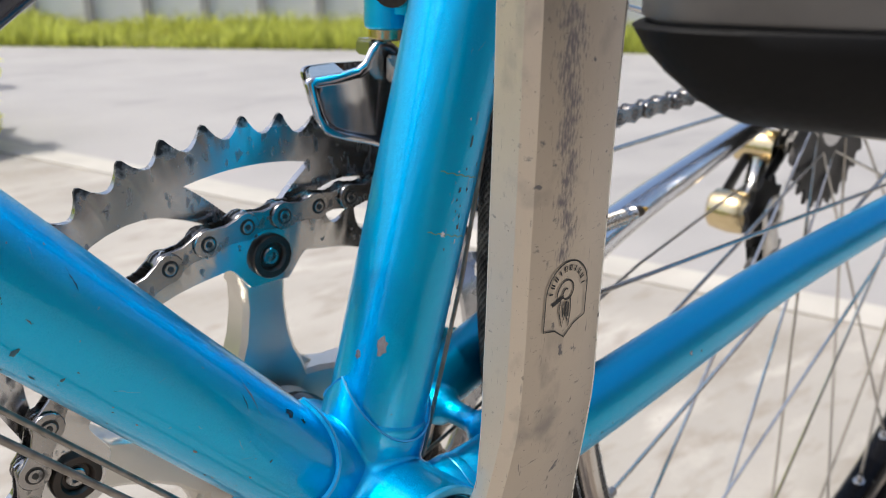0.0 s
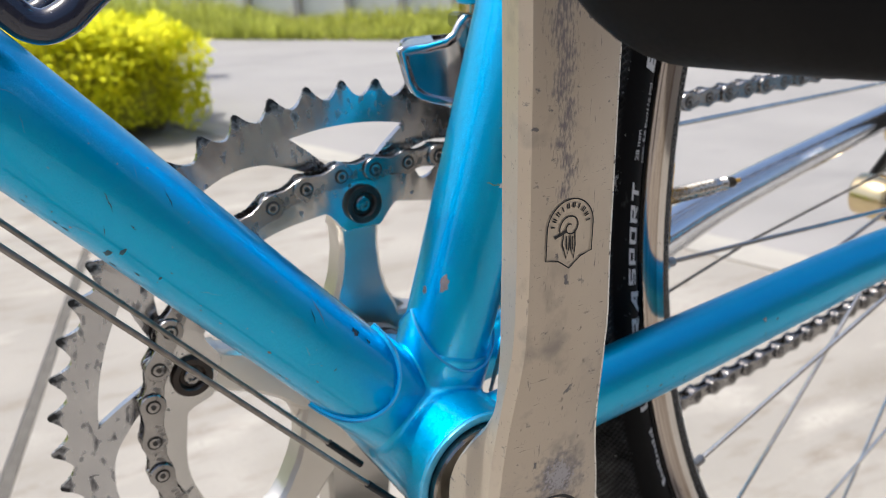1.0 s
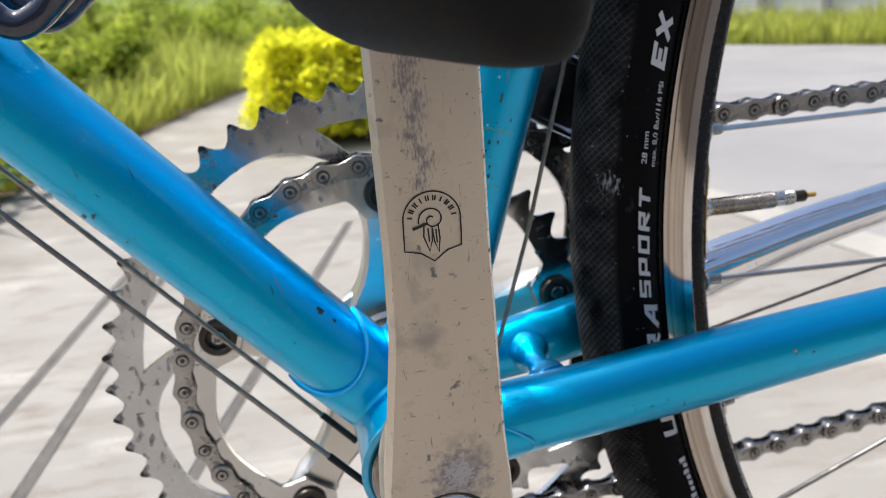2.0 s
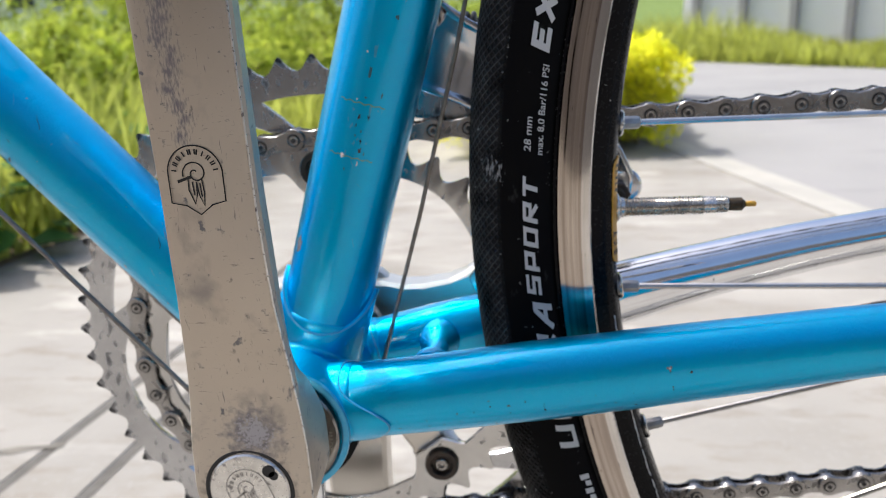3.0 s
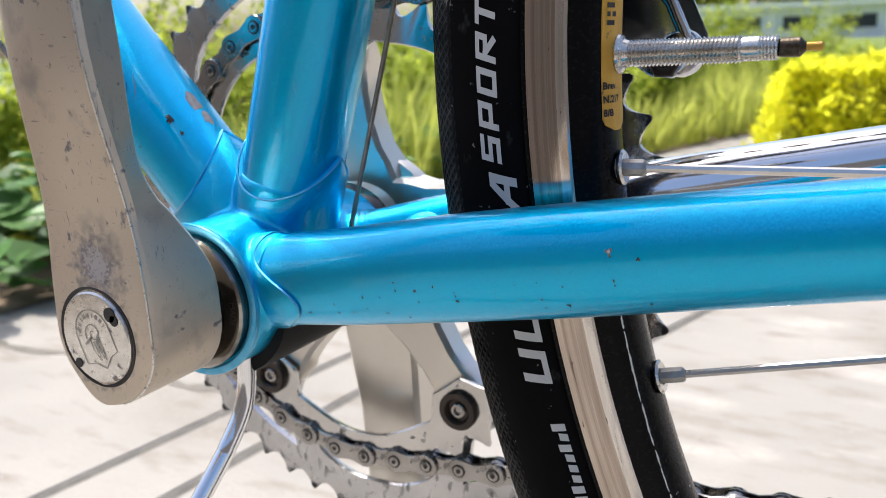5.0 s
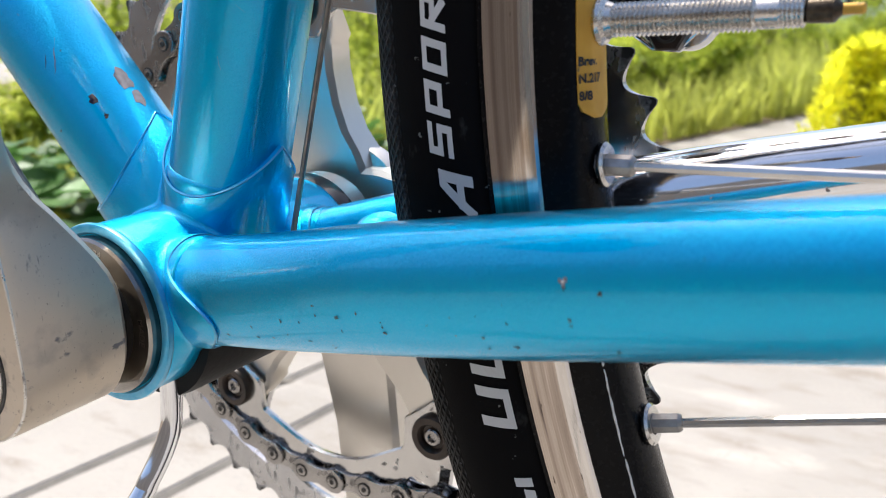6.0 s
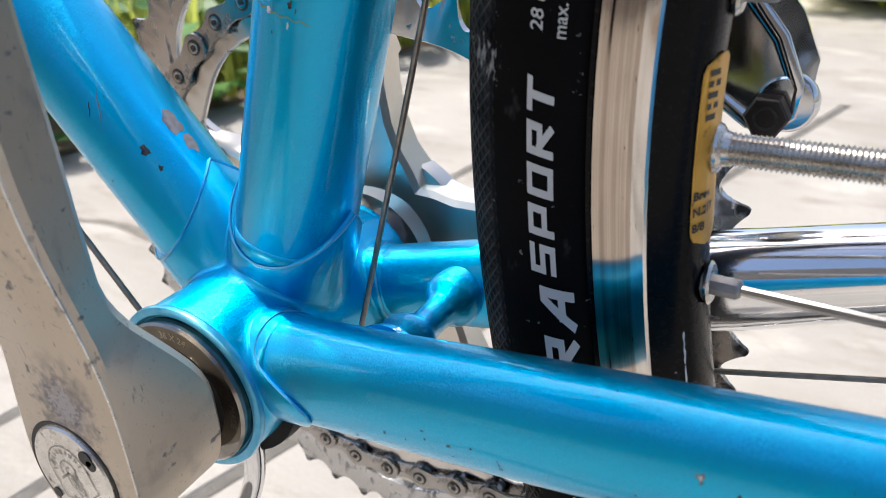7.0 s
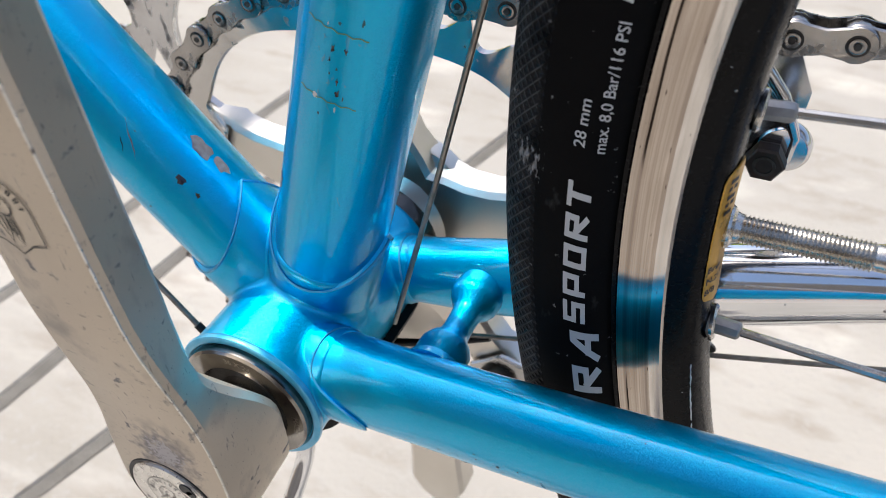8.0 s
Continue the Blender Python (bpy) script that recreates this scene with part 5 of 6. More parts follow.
def front_derailleur():
    lower = [(0.1080, 0.3240), (0.1020, 0.3245), (0.0940, 0.3300), (0.0820, 0.3410), (0.0680, 0.3520), (0.0520, 0.3605), (0.0357, 0.3665), (0.0260, 0.3692), (0.0222, 0.3707), (0.0190, 0.3730), (0.0170, 0.3766), (0.0155, 0.3820), (0.0143, 0.3868)]
    upper = [(0.0148, 0.3882), (0.0165, 0.3888), (0.0240, 0.3893), (0.0315, 0.3906), (0.0340, 0.3922), (0.0362, 0.3960), (0.0385, 0.3982), (0.0440, 0.3975), (0.0560, 0.3890), (0.0720, 0.3800), (0.0860, 0.3690), (0.0980, 0.3560), (0.1080, 0.3440), (0.1125, 0.3340), (0.1120, 0.3275)]
    fd = pressed_plate("front_derailleur", lower + upper, 0.0335, 0.0012, bicycle)
    tagged(fd, "polished front derailleur with a chromed cage")
    pressed_plate("outer_cage_plate", [(x + 0.0110 * step(0.05 - x, 0.0, 0.03), min(z + 0.0008, 0.3900 + max(0.0, x - 0.05))) for x, z in lower + upper], 0.0530, 0.0012, fd, deep=0.0)
    bm = bmesh.new()
    near = [(0.0146, 0.3876), (0.0165, 0.3886), (0.0200, 0.3889), (0.0240, 0.3891), (0.0275, 0.3893)]
    rows = []
    for x, z in near:
        far = (x + 0.0110 * step(0.05 - x, 0.0, 0.03), z + 0.0008)
        y0 = 0.0338 + 0.14 * max(0.0, 0.040 - x)
        rows.append([(x, y0, z), (far[0], 0.0540, far[1]), (far[0], 0.0540, far[1] - 0.0012), (x, y0, z - 0.0012)])
    ring_grid(bm, rows)
    bmesh.ops.recalc_face_normals(bm, faces=bm.faces)
    part("cage_top", bm, CAGE, fd, sharp=60)
    # return spring behind the seat tube
    for i in range(6):
        x = 0.0440 + 0.0025 * i
        loop = [Vector((x + 0.0009 * math.sin(q), 0.0420 + 0.0062 * math.cos(q), 0.3835 + 0.0068 * math.sin(q))) for q in (2 * math.pi * k / 24 for k in range(25))]
        part("spring_coil", sweep(bmesh.new(), loop, 0.0010, 8, hint=(1, 0, 0)), BLACK, fd)
    part("spring_pin", sweep(bmesh.new(), [(0.0420, 0.0420, 0.3835), (0.0600, 0.0420, 0.3835)], 0.0046, 16, hint=(0, 0, 1)), BOLT, fd)
    m = Matrix.Translation((0.1065, 0.0322, 0.3285)) @ Matrix.Rotation(radians(90), 4, "X")
    hexa = bmesh.new()
    lathe(hexa, [(0.0042, -0.001), (0.0045, 0.0), (0.0045, 0.0030), (0.0040, 0.0035), (0.0024, 0.0035)], 6, m)
    bolt = part("cage_bolt", hexa, BOLT, fd, "black hexagonal cage bolt", smooth=False)
    part("bolt_socket", lathe(bmesh.new(), [(0.0025, 0.0030), (0.0025, 0.0038), (0.0019, 0.0038), (0.0016, 0.0030), (0.0003, 0.0030)], 20, m), PIN, bolt)
    part("cage_tail", lathe(bmesh.new(), [(0.0030, -0.0060), (0.0056, -0.0056), (0.0062, -0.0042), (0.0060, -0.0022), (0.0052, -0.0012), (0.0030, -0.0010)], 36, Matrix.Translation((0.0028, 0, 0.0018)) @ m), CAGE, fd, "rounded chromed end of the cage")
    part("cage_spacer", sweep(bmesh.new(), [(0.1065, 0.034, 0.330), (0.1065, 0.056, 0.330)], 0.0036, 20, hint=(0, 0, 1)), STEEL, fd)
    bm = bmesh.new()
    box(bm, (0.0375, 0.0360, 0.3935), (0.0465, 0.0440, 0.3985), 0.0008)
    part("lever_arm", bm, STEEL, fd)
    bm = bmesh.new()
    box(bm, (0.0405, 0.0270, 0.3860), (0.0460, 0.0330, 0.3940), 0.0008)
    part("lever_block", bm, STEEL, fd)
    bm = bmesh.new()
    box(bm, (0.0560, 0.0440, 0.3720), (0.0900, 0.0500, 0.3880), 0.002)
    part("lower_arm", bm, CHROME, fd)
    bm = bmesh.new()
    lathe(bm, [(0.0060, 0.3980), (0.0064, 0.3985), (0.0064, 0.4012), (0.0060, 0.4016)], 28, Matrix.Translation((0.0460, 0.0375, 0)))
    part("pivot_washer", bm, GOLDISH, fd)
    bm = bmesh.new()
    lathe(bm, [(0.0070, 0.4014), (0.0078, 0.4020), (0.0080, 0.4040), (0.0078, 0.4260), (0.0060, 0.4275)], 32, Matrix.Translation((0.0460, 0.0370, 0)))
    box(bm, (0.0420, 0.0080, 0.4030), (0.0520, 0.0370, 0.4290), 0.003)
    part("braze_on_tab", bm, BLUE, fd, "blue painted derailleur mount")
    part("mount_bolt", sweep(bmesh.new(), [(0.0400, 0.0270, 0.4140), (0.0340, 0.0220, 0.4140)], [0.0060, 0.0056], 20, hint=(0, 0, 1)), CUP, fd)


def twisted(p0, p1, r, lobes=6, pitch=0.007):
    """A cable of twisted strands between two points."""
    n = int((p1 - p0).length / 0.0005)
    b = basis(p1 - p0, (0, 1, 0))
    rings = []
    for i in range(n + 1):
        c, turn = p0.lerp(p1, i / n), 2 * math.pi * (p1 - p0).length * i / n / pitch
        rings.append([c + b @ Vector((math.cos(q), math.sin(q), 0)) * r * (0.90 + 0.16 * abs(math.cos(lobes * (q + turn) / 2))) for q in (2 * math.pi * k / 18 for k in range(18))])
    bm = bmesh.new()
    ring_grid(bm, rings)
    return bm


def cables():
    fwd = [(0.0255, -0.001, 0.2755), (0.0412, -0.001, 0.3300), (0.0540, 0.001, 0.3800), (0.0640, 0.004, 0.4250)]
    part("derailleur_cable", sweep(bmesh.new(), fwd, 0.0007, 10), CABLE, bicycle, "bare steel derailleur cable")
    for a, b in ((Vector((-0.0225, -0.0178, 0.2610)), Vector((-0.2050, -0.0099, 0.4600))), (Vector((-0.0234, 0.0092, 0.2610)), Vector((-0.2032, 0.0157, 0.4600)))):
        part("shift_cable", twisted(b, a, 0.0008), CABLE, bicycle, "bare steel shift cable")
        part("cable_sleeve", sweep(bmesh.new(), [a + (b - a) * -0.02, a + (b - a) * 0.040], 0.0012, 12), BLACK, bicycle)
    bm = bmesh.new()
    rows = []
    for y in (-0.024, -0.020, 0.018, 0.022):
        k = 0.88 if abs(y) > 0.0205 else 1
        rows.append([(0.0008 + (0.0203 + t * k) * math.cos(radians(a)), y, 0.27 + (0.0203 + t * k) * math.sin(radians(a))) for t, a in [(-0.002, q) for q in range(-140, -19, 10)] + [(0.0040 - 0.0030 * abs(q + 70) / 70, q) for q in range(-20, -141, -10)]])
    ring_grid(bm, rows)
    bmesh.ops.recalc_face_normals(bm, faces=bm.faces)
    part("cable_guide", bm, PEDAL, bicycle, "black plastic cable guide")
    part("guide_tongue", sweep(bmesh.new(), [(0.012, 0.010, 0.2515), (0.030, 0.014, 0.2545), (0.046, 0.017, 0.2600)], [0.0014, 0.0012, 0.0010], 12), BLACK, bicycle)
    part("rear_cable", sweep(bmesh.new(), [(0.040, 0.016, 0.2600), (0.20, 0.036, 0.286), (0.34, 0.052, 0.300)], 0.0007, 8), CABLE, bicycle)


def bottle_cage():
    n = Vector((DT.z, 0, -DT.x))
    top = BB + n * (R_TUBE + 0.0038)
    first = None
    for y in (-0.0125, 0.0180):
        o = Vector((0, y, 0))
        pts = smooth_path([top + DT * 0.330 + o, top + DT * 0.215 + o, top + DT * 0.175 + o, top + DT * 0.1655 + o + n * 0.0008, top + DT * 0.1620 + o + n * 0.006,
                           top + DT * 0.1615 + o + n * 0.016, top + DT * 0.160 + o * 1.5 + n * 0.045, top + DT * 0.162 + o * 1.8 + n * 0.070], 6)
        bm = sweep(bmesh.new(), pts, 0.0038, 18)
        if first is None:
            first = part("bottle_cage", bm, NAVY, bicycle, "dark navy coated bottle cage of bent tube")
        else:
            part("cage_wire", bm, NAVY, first)
    part("cage_crossbar", sweep(bmesh.new(), smooth_path([top + DT * 0.162 + n * 0.070 + Vector((0, -0.0225, 0)), top + DT * 0.163 + n * 0.080, top + DT * 0.162 + n * 0.070 + Vector((0, 0.0324, 0))], 8), 0.0038, 16), NAVY, first)


def prop_stand():
    pts = [(0.0065, -0.0240, 0.2520), (0.0065, -0.0245, 0.2440), (0.0062, -0.0265, 0.2370), (0.0050, -0.0325, 0.2280), (0.0030, -0.045, 0.2145), (-0.0107, -0.150, 0.110), (-0.0243, -0.262, 0.004), (-0.030, -0.274, GZ + 0.003)]
    part("prop_stand", sweep(bmesh.new(), smooth_path(pts, 6), 0.0026, 20), CHROME, bicycle, "thin bent chrome rod holding the bicycle up")


def rear_end():
    """Cassette, derailleur and dropouts by the hub."""
    cas = None
    for i, t in enumerate((15, 17, 19, 21, 24, 28)):
        r = 0.0127 / (2 * math.sin(math.pi / t))
        bm = bmesh.new()
        y = 0.0500 - 0.0037 * i + (0.003 if i == 0 else 0)
        rows = [[], [], [], []]
        for a, rr in toothed(t, r + 0.0035, r - 0.0035, 7 * i, 8):
            for k, (q, yy) in enumerate(((0.012, y), (rr, y), (rr, y + 0.0018), (0.012, y + 0.0018))):
                rows[k].append((HUB.x + q * math.cos(a), yy, HUB.z + q * math.sin(a)))
        ring_grid(bm, rows, cap=False, loop=True)
        bmesh.ops.recalc_face_normals(bm, faces=bm.faces)
        if cas is None:
            cas = part("sprocket_cluster", bm, PIN, bicycle, "steel sprockets beside the rear hub")
        else:
            part("sprocket", bm, PIN, cas)
    rd = part("rear_derailleur", sweep(bmesh.new(), smooth_path([(0.3850, 0.066, 0.318), (0.3820, 0.068, 0.298), (0.3730, 0.066, 0.285), (0.3580, 0.064, 0.277)], 5), [0.006] * 16, 20, hint=(0, 1, 0)),
              STEEL, bicycle, "champagne silver rear derailleur with two pulleys")
    part("knuckle", sweep(bmesh.new(), [(0.3510, 0.050, 0.276), (0.3510, 0.054, 0.276), (0.3520, 0.066, 0.276), (0.3520, 0.078, 0.276), (0.3510, 0.082, 0.276)], [0.0085, 0.0120, 0.0138, 0.0125, 0.0085], 24, hint=(0, 0, 1)), GOLDISH, rd, "champagne coloured knuckle")
    part("upper_knuckle", sweep(bmesh.new(), [(0.3880, 0.058, 0.312), (0.3880, 0.084, 0.312)], 0.0115, 24, hint=(0, 0, 1)), GOLDISH, rd)
    for y in (0.056, 0.076):
        part("linkage_arm", sweep(bmesh.new(), [(0.3870, y, 0.309), (0.3720, y, 0.297), (0.3550, y, 0.281)], [0.0055, 0.0048, 0.0055], 16, flat=0.45), BLACK, rd, "dark linkage arm")
    for x, z in ((0.3535, 0.279), (0.3650, 0.2415)):
        mm = Matrix.Translation((x, 0.0418, z)) @ Matrix.Rotation(radians(90), 4, "X")
        part("pulley_plate", lathe(bmesh.new(), [(0.0055, 0.0), (0.0125, 0.0), (0.0130, 0.0006), (0.0125, 0.0014), (0.0065, 0.0016), (0.0055, 0.0010)], 32, mm, loop=True), STEEL, rd)
        part("pulley_bolt", lathe(bmesh.new(), [(0.0052, -0.002), (0.0052, 0.0018), (0.0044, 0.0024), (0.0010, 0.0024)], 20, mm), BOLT, rd)
    for y in (0.0425, 0.0535):
        part("pulley_cage", sweep(bmesh.new(), [(0.3510, y, 0.284), (0.3580, y, 0.262), (0.3660, y, 0.240), (0.3680, y, 0.226)], [0.008, 0.010, 0.010, 0.007], 16, flat=0.12), STEEL, rd)
    for x, z in ((0.3535, 0.279), (0.3650, 0.2415)):
        bm = bmesh.new()
        rows = [[], [], [], []]
        for a, rr in toothed(11, 0.0235, 0.0195, 5, 8):
            for k, (q, yy) in enumerate(((0.004, 0.0465), (rr, 0.0465), (rr, 0.0495), (0.004, 0.0495))):
                rows[k].append((x + q * math.cos(a), yy, z + q * math.sin(a)))
        ring_grid(bm, rows, cap=False, loop=True)
        bmesh.ops.recalc_face_normals(bm, faces=bm.faces)
        part("pulley", bm, BLACK, rd)
    for s in (-1, 1):
        bm = bmesh.new()
        slab(bm, [(0.378, 0.328), (0.392, 0.3285), (0.415, 0.322), (0.420, 0.335), (0.418, 0.352), (0.405, 0.356), (0.392, 0.350), (0.380, 0.345)], s * 0.0645 - 0.003, s * 0.0645 + 0.003, 0.0006)
        part("dropout", bm, CHROME, bicycle, "chromed rear dropout")




# ---- wear on the frame ----
def flake(name, origin, u, r, s, ang, size, mat, lump=0.4, hint=(0, 1, 0), tall=1.3):
    """A small ragged patch bent round a tube: s along it, ang (degrees) round it from hint."""
    b = basis(u, hint)
    bm = bmesh.new()
    rng = random.Random(int(abs(s * 1e6) + abs(ang) * 7))
    mid = bm.verts.new(origin + b @ Vector((math.cos(radians(ang)) * (r + 0.00012), math.sin(radians(ang)) * (r + 0.00012), s)))
    rim = []
    for i in range(12):
        q = 2 * math.pi * i / 12
        k = size * (1 - lump + lump * 2 * rng.random()) / 2
        a = radians(ang) + math.cos(q) * k / r
        rim.append(bm.verts.new(origin + b @ Vector((math.cos(a) * (r + 0.00007), math.sin(a) * (r + 0.00007), s + math.sin(q) * k * tall))))
    for i in range(12):
        bm.faces.new((mid, rim[i], rim[(i + 1) % 12]))
    bmesh.ops.recalc_face_normals(bm, faces=bm.faces)
    part(name, bm, mat, bicycle, smooth=False)


def scratch(origin, u, r, s, ang, length, drift, mat, rng):
    """A hair-fine scratch along a tube."""
    b = basis(u, (0, 1, 0))
    rows = []
    for i in range(9):
        t = i / 8
        a = radians(ang + drift * t + rng.uniform(-0.8, 0.8))
        w = 0.00008 * (0.4 + math.sin(math.pi * t)) * rng.uniform(0.6, 1.3)
        p = [origin + b @ Vector((math.cos(a + k) * (r + 0.00006), math.sin(a + k) * (r + 0.00006), s + length * t + rng.uniform(-1, 1) * length * 0.03)) for k in (-w / r, w / r)]
        rows.append(p)
    bm = bmesh.new()
    ring_grid(bm, rows, close_ring=False, cap=False)
    bmesh.ops.recalc_face_normals(bm, faces=bm.faces)
    part("scratch", bm, mat, bicycle)


def on_tube(p, origin, u, hint=(0, 1, 0)):
    """Place along and round a tube of a point by it."""
    d = Vector(p) - origin
    b = basis(u, hint)
    q = b.transposed() @ d
    return q.z, math.degrees(math.atan2(q.y, q.x))


def wear():
    s, a = on_tube((0.0032, -0.0088, 0.3228), BB, ST)
    flake("paint_chip", BB, ST, R_TUBE, s, a, 0.0028, RUST, tall=1.7)
    flake("paint_chip", BB, ST, R_TUBE, s - 0.004, a - 26, 0.0016, RUST)
    s, a = on_tube((-0.0037, 0.0003, 0.3150), BB, ST)
    flake("paint_chip", BB, ST, R_TUBE + 0.0011, s - 0.004, a + 4, 0.0024, RUST, tall=1.0)
    for p, size, mt in (((-0.0264, -0.0012, 0.3199), 0.0050, RUST), ((-0.0277, -0.0099, 0.3152), 0.0019, NAVY), ((-0.0215, -0.0005, 0.3155), 0.0036, RUST), ((-0.0230, -0.0105, 0.3118), 0.0012, CUP)):
        s, a = on_tube(p, BB, DT)
        flake("paint_chip", BB, DT, R_TUBE, s, a, size, mt)
    rng = random.Random(5)
    for i in range(14):
        flake("paint_chip", BB, DT, R_TUBE, 0.05 + 0.10 * rng.random(), 180 + rng.uniform(-45, 50), 0.0003 + 0.0006 * rng.random(), rng.choice((RUST, SCUFF, EDGE)), lump=0.45, tall=rng.choice((0.6, 1.6)))
    for i in range(16):
        scratch(BB, DT, R_TUBE, rng.uniform(0.045, 0.17), rng.uniform(125, 235), rng.uniform(0.001, 0.006), rng.choice((-1, 1)) * rng.uniform(0, 12), rng.choice((CUP, EDGE, EDGE, EDGE)), rng)
    scratch(BB, DT, R_TUBE, 0.062, 205, 0.010, 24, RUST, rng)
    for i in range(8):
        scratch(BB, ST, R_TUBE, rng.uniform(0.05, 0.14), rng.uniform(145, 225), rng.uniform(0.001, 0.004), rng.uniform(-10, 10), EDGE, rng)
    # grime and scuffs along the lower side of the down tube
    for i in range(46):
        flake("scuff", BB, DT, R_TUBE, 0.045 + 0.15 * rng.random(), rng.triangular(95, 165, 112), 0.0003 + 0.0006 * rng.random() ** 2, rng.choice((SCUFF, SCUFF, SCUFF, RUST)), lump=0.35, tall=rng.choice((0.5, 1.4, 2.4)))
    for p, size in (((-0.0880, -0.0130, 0.3510), 0.0026), ((-0.0930, -0.0120, 0.3490), 0.0030), ((-0.0800, -0.0125, 0.3430), 0.0016)):
        a, b = on_tube(p, BB, DT)
        flake("scuff", BB, DT, R_TUBE, a, b, size, SCUFF, lump=0.35, tall=0.45)
    for i in range(22):
        flake("scuff", BB, ST, R_TUBE, 0.080 + 0.075 * rng.random(), rng.uniform(168, 206), 0.0003 + 0.0008 * rng.random() ** 2, rng.choice((SCUFF, SCUFF, EDGE, PALE)), lump=0.4, tall=rng.choice((1.5, 3.5)))
    pts = stay_points(-1)
    for i in range(30):
        k = rng.randrange(9, 30)
        q = radians(rng.triangular(170, 245, 215))
        tall, wide = stay_size(-1, pts[k].x)
        flake("scuff", pts[k], (pts[k + 1] - pts[k - 1]).normalized(), wide * tall / math.hypot(tall * math.cos(q), wide * math.sin(q)), 0.0, math.degrees(q), 0.0003 + 0.0006 * rng.random() ** 2, rng.choice((SCUFF, SCUFF, CUP)), lump=0.5, tall=rng.choice((0.4, 0.8, 1.6)))
    for x, ang, size, mt in ((0.1183, 161, 0.0030, RUST), (0.1183, 161, 0.0013, PALE), (0.1165, 166, 0.0014, CUP), (0.1205, 172, 0.0016, CUP), (0.106, 200, 0.0007, CUP), (0.118, 196, 0.0008, CUP), (0.082, 205, 0.0009, CUP), (0.066, 192, 0.0010, CUP), (0.095, 214, 0.0009, RUST), (0.070, 210, 0.0009, CUP), (0.055, 216, 0.0008, CUP), (0.060, 200, 0.0007, CUP)):
        i = min(range(1, len(pts) - 1), key=lambda j: abs(pts[j].x - x))
        u = (pts[i + 1] - pts[i - 1]).normalized()
        q = radians(ang)
        tall, wide = stay_size(-1, pts[i].x)
        flake("paint_chip", pts[i], u, wide * tall / math.hypot(tall * math.cos(q), wide * math.sin(q)) + (0.00012 if mt is PALE else 0.0), 0.0, ang, size * 0.6, mt, lump=0.7, tall=0.7)
    # the outline left by an old sticker
    for s0, a0, a1 in ((0.0845, 150, 205), (0.1010, 150, 206)):
        bm = bmesh.new()
        b = basis(ST, (0, 1, 0))
        rows = []
        for i in range(19):
            a = radians(a0 + (a1 - a0) * i / 18)
            wob = 0.00025 * math.sin(i * 1.7)
            rows.append([BB + b @ Vector((math.cos(a) * (R_TUBE + 0.00009), math.sin(a) * (R_TUBE + 0.00009), s0 + wob + q)) for q in (-0.00013, 0.00013)])
        ring_grid(bm, rows, close_ring=False, cap=False)
        part("sticker_outline", bm, YELLOWLINE, bicycle)
    for i in range(12):
        flake("sticker_remnant", BB, ST, R_TUBE, rng.uniform(0.0855, 0.100), rng.uniform(163, 204), 0.0003 + 0.0006 * rng.random(), rng.choice((EDGE, EDGE, NAVY)), lump=0.8, tall=2.0)
    s, a = on_tube((0.0202, -0.0141, 0.3520), BB, ST)
    flake("sticker_remnant", BB, ST, R_TUBE, s, a, 0.0014, PALE, lump=0.6)


rear_wheel()
front_derailleur()
cables()
bottle_cage()
prop_stand()
rear_end()
wear()


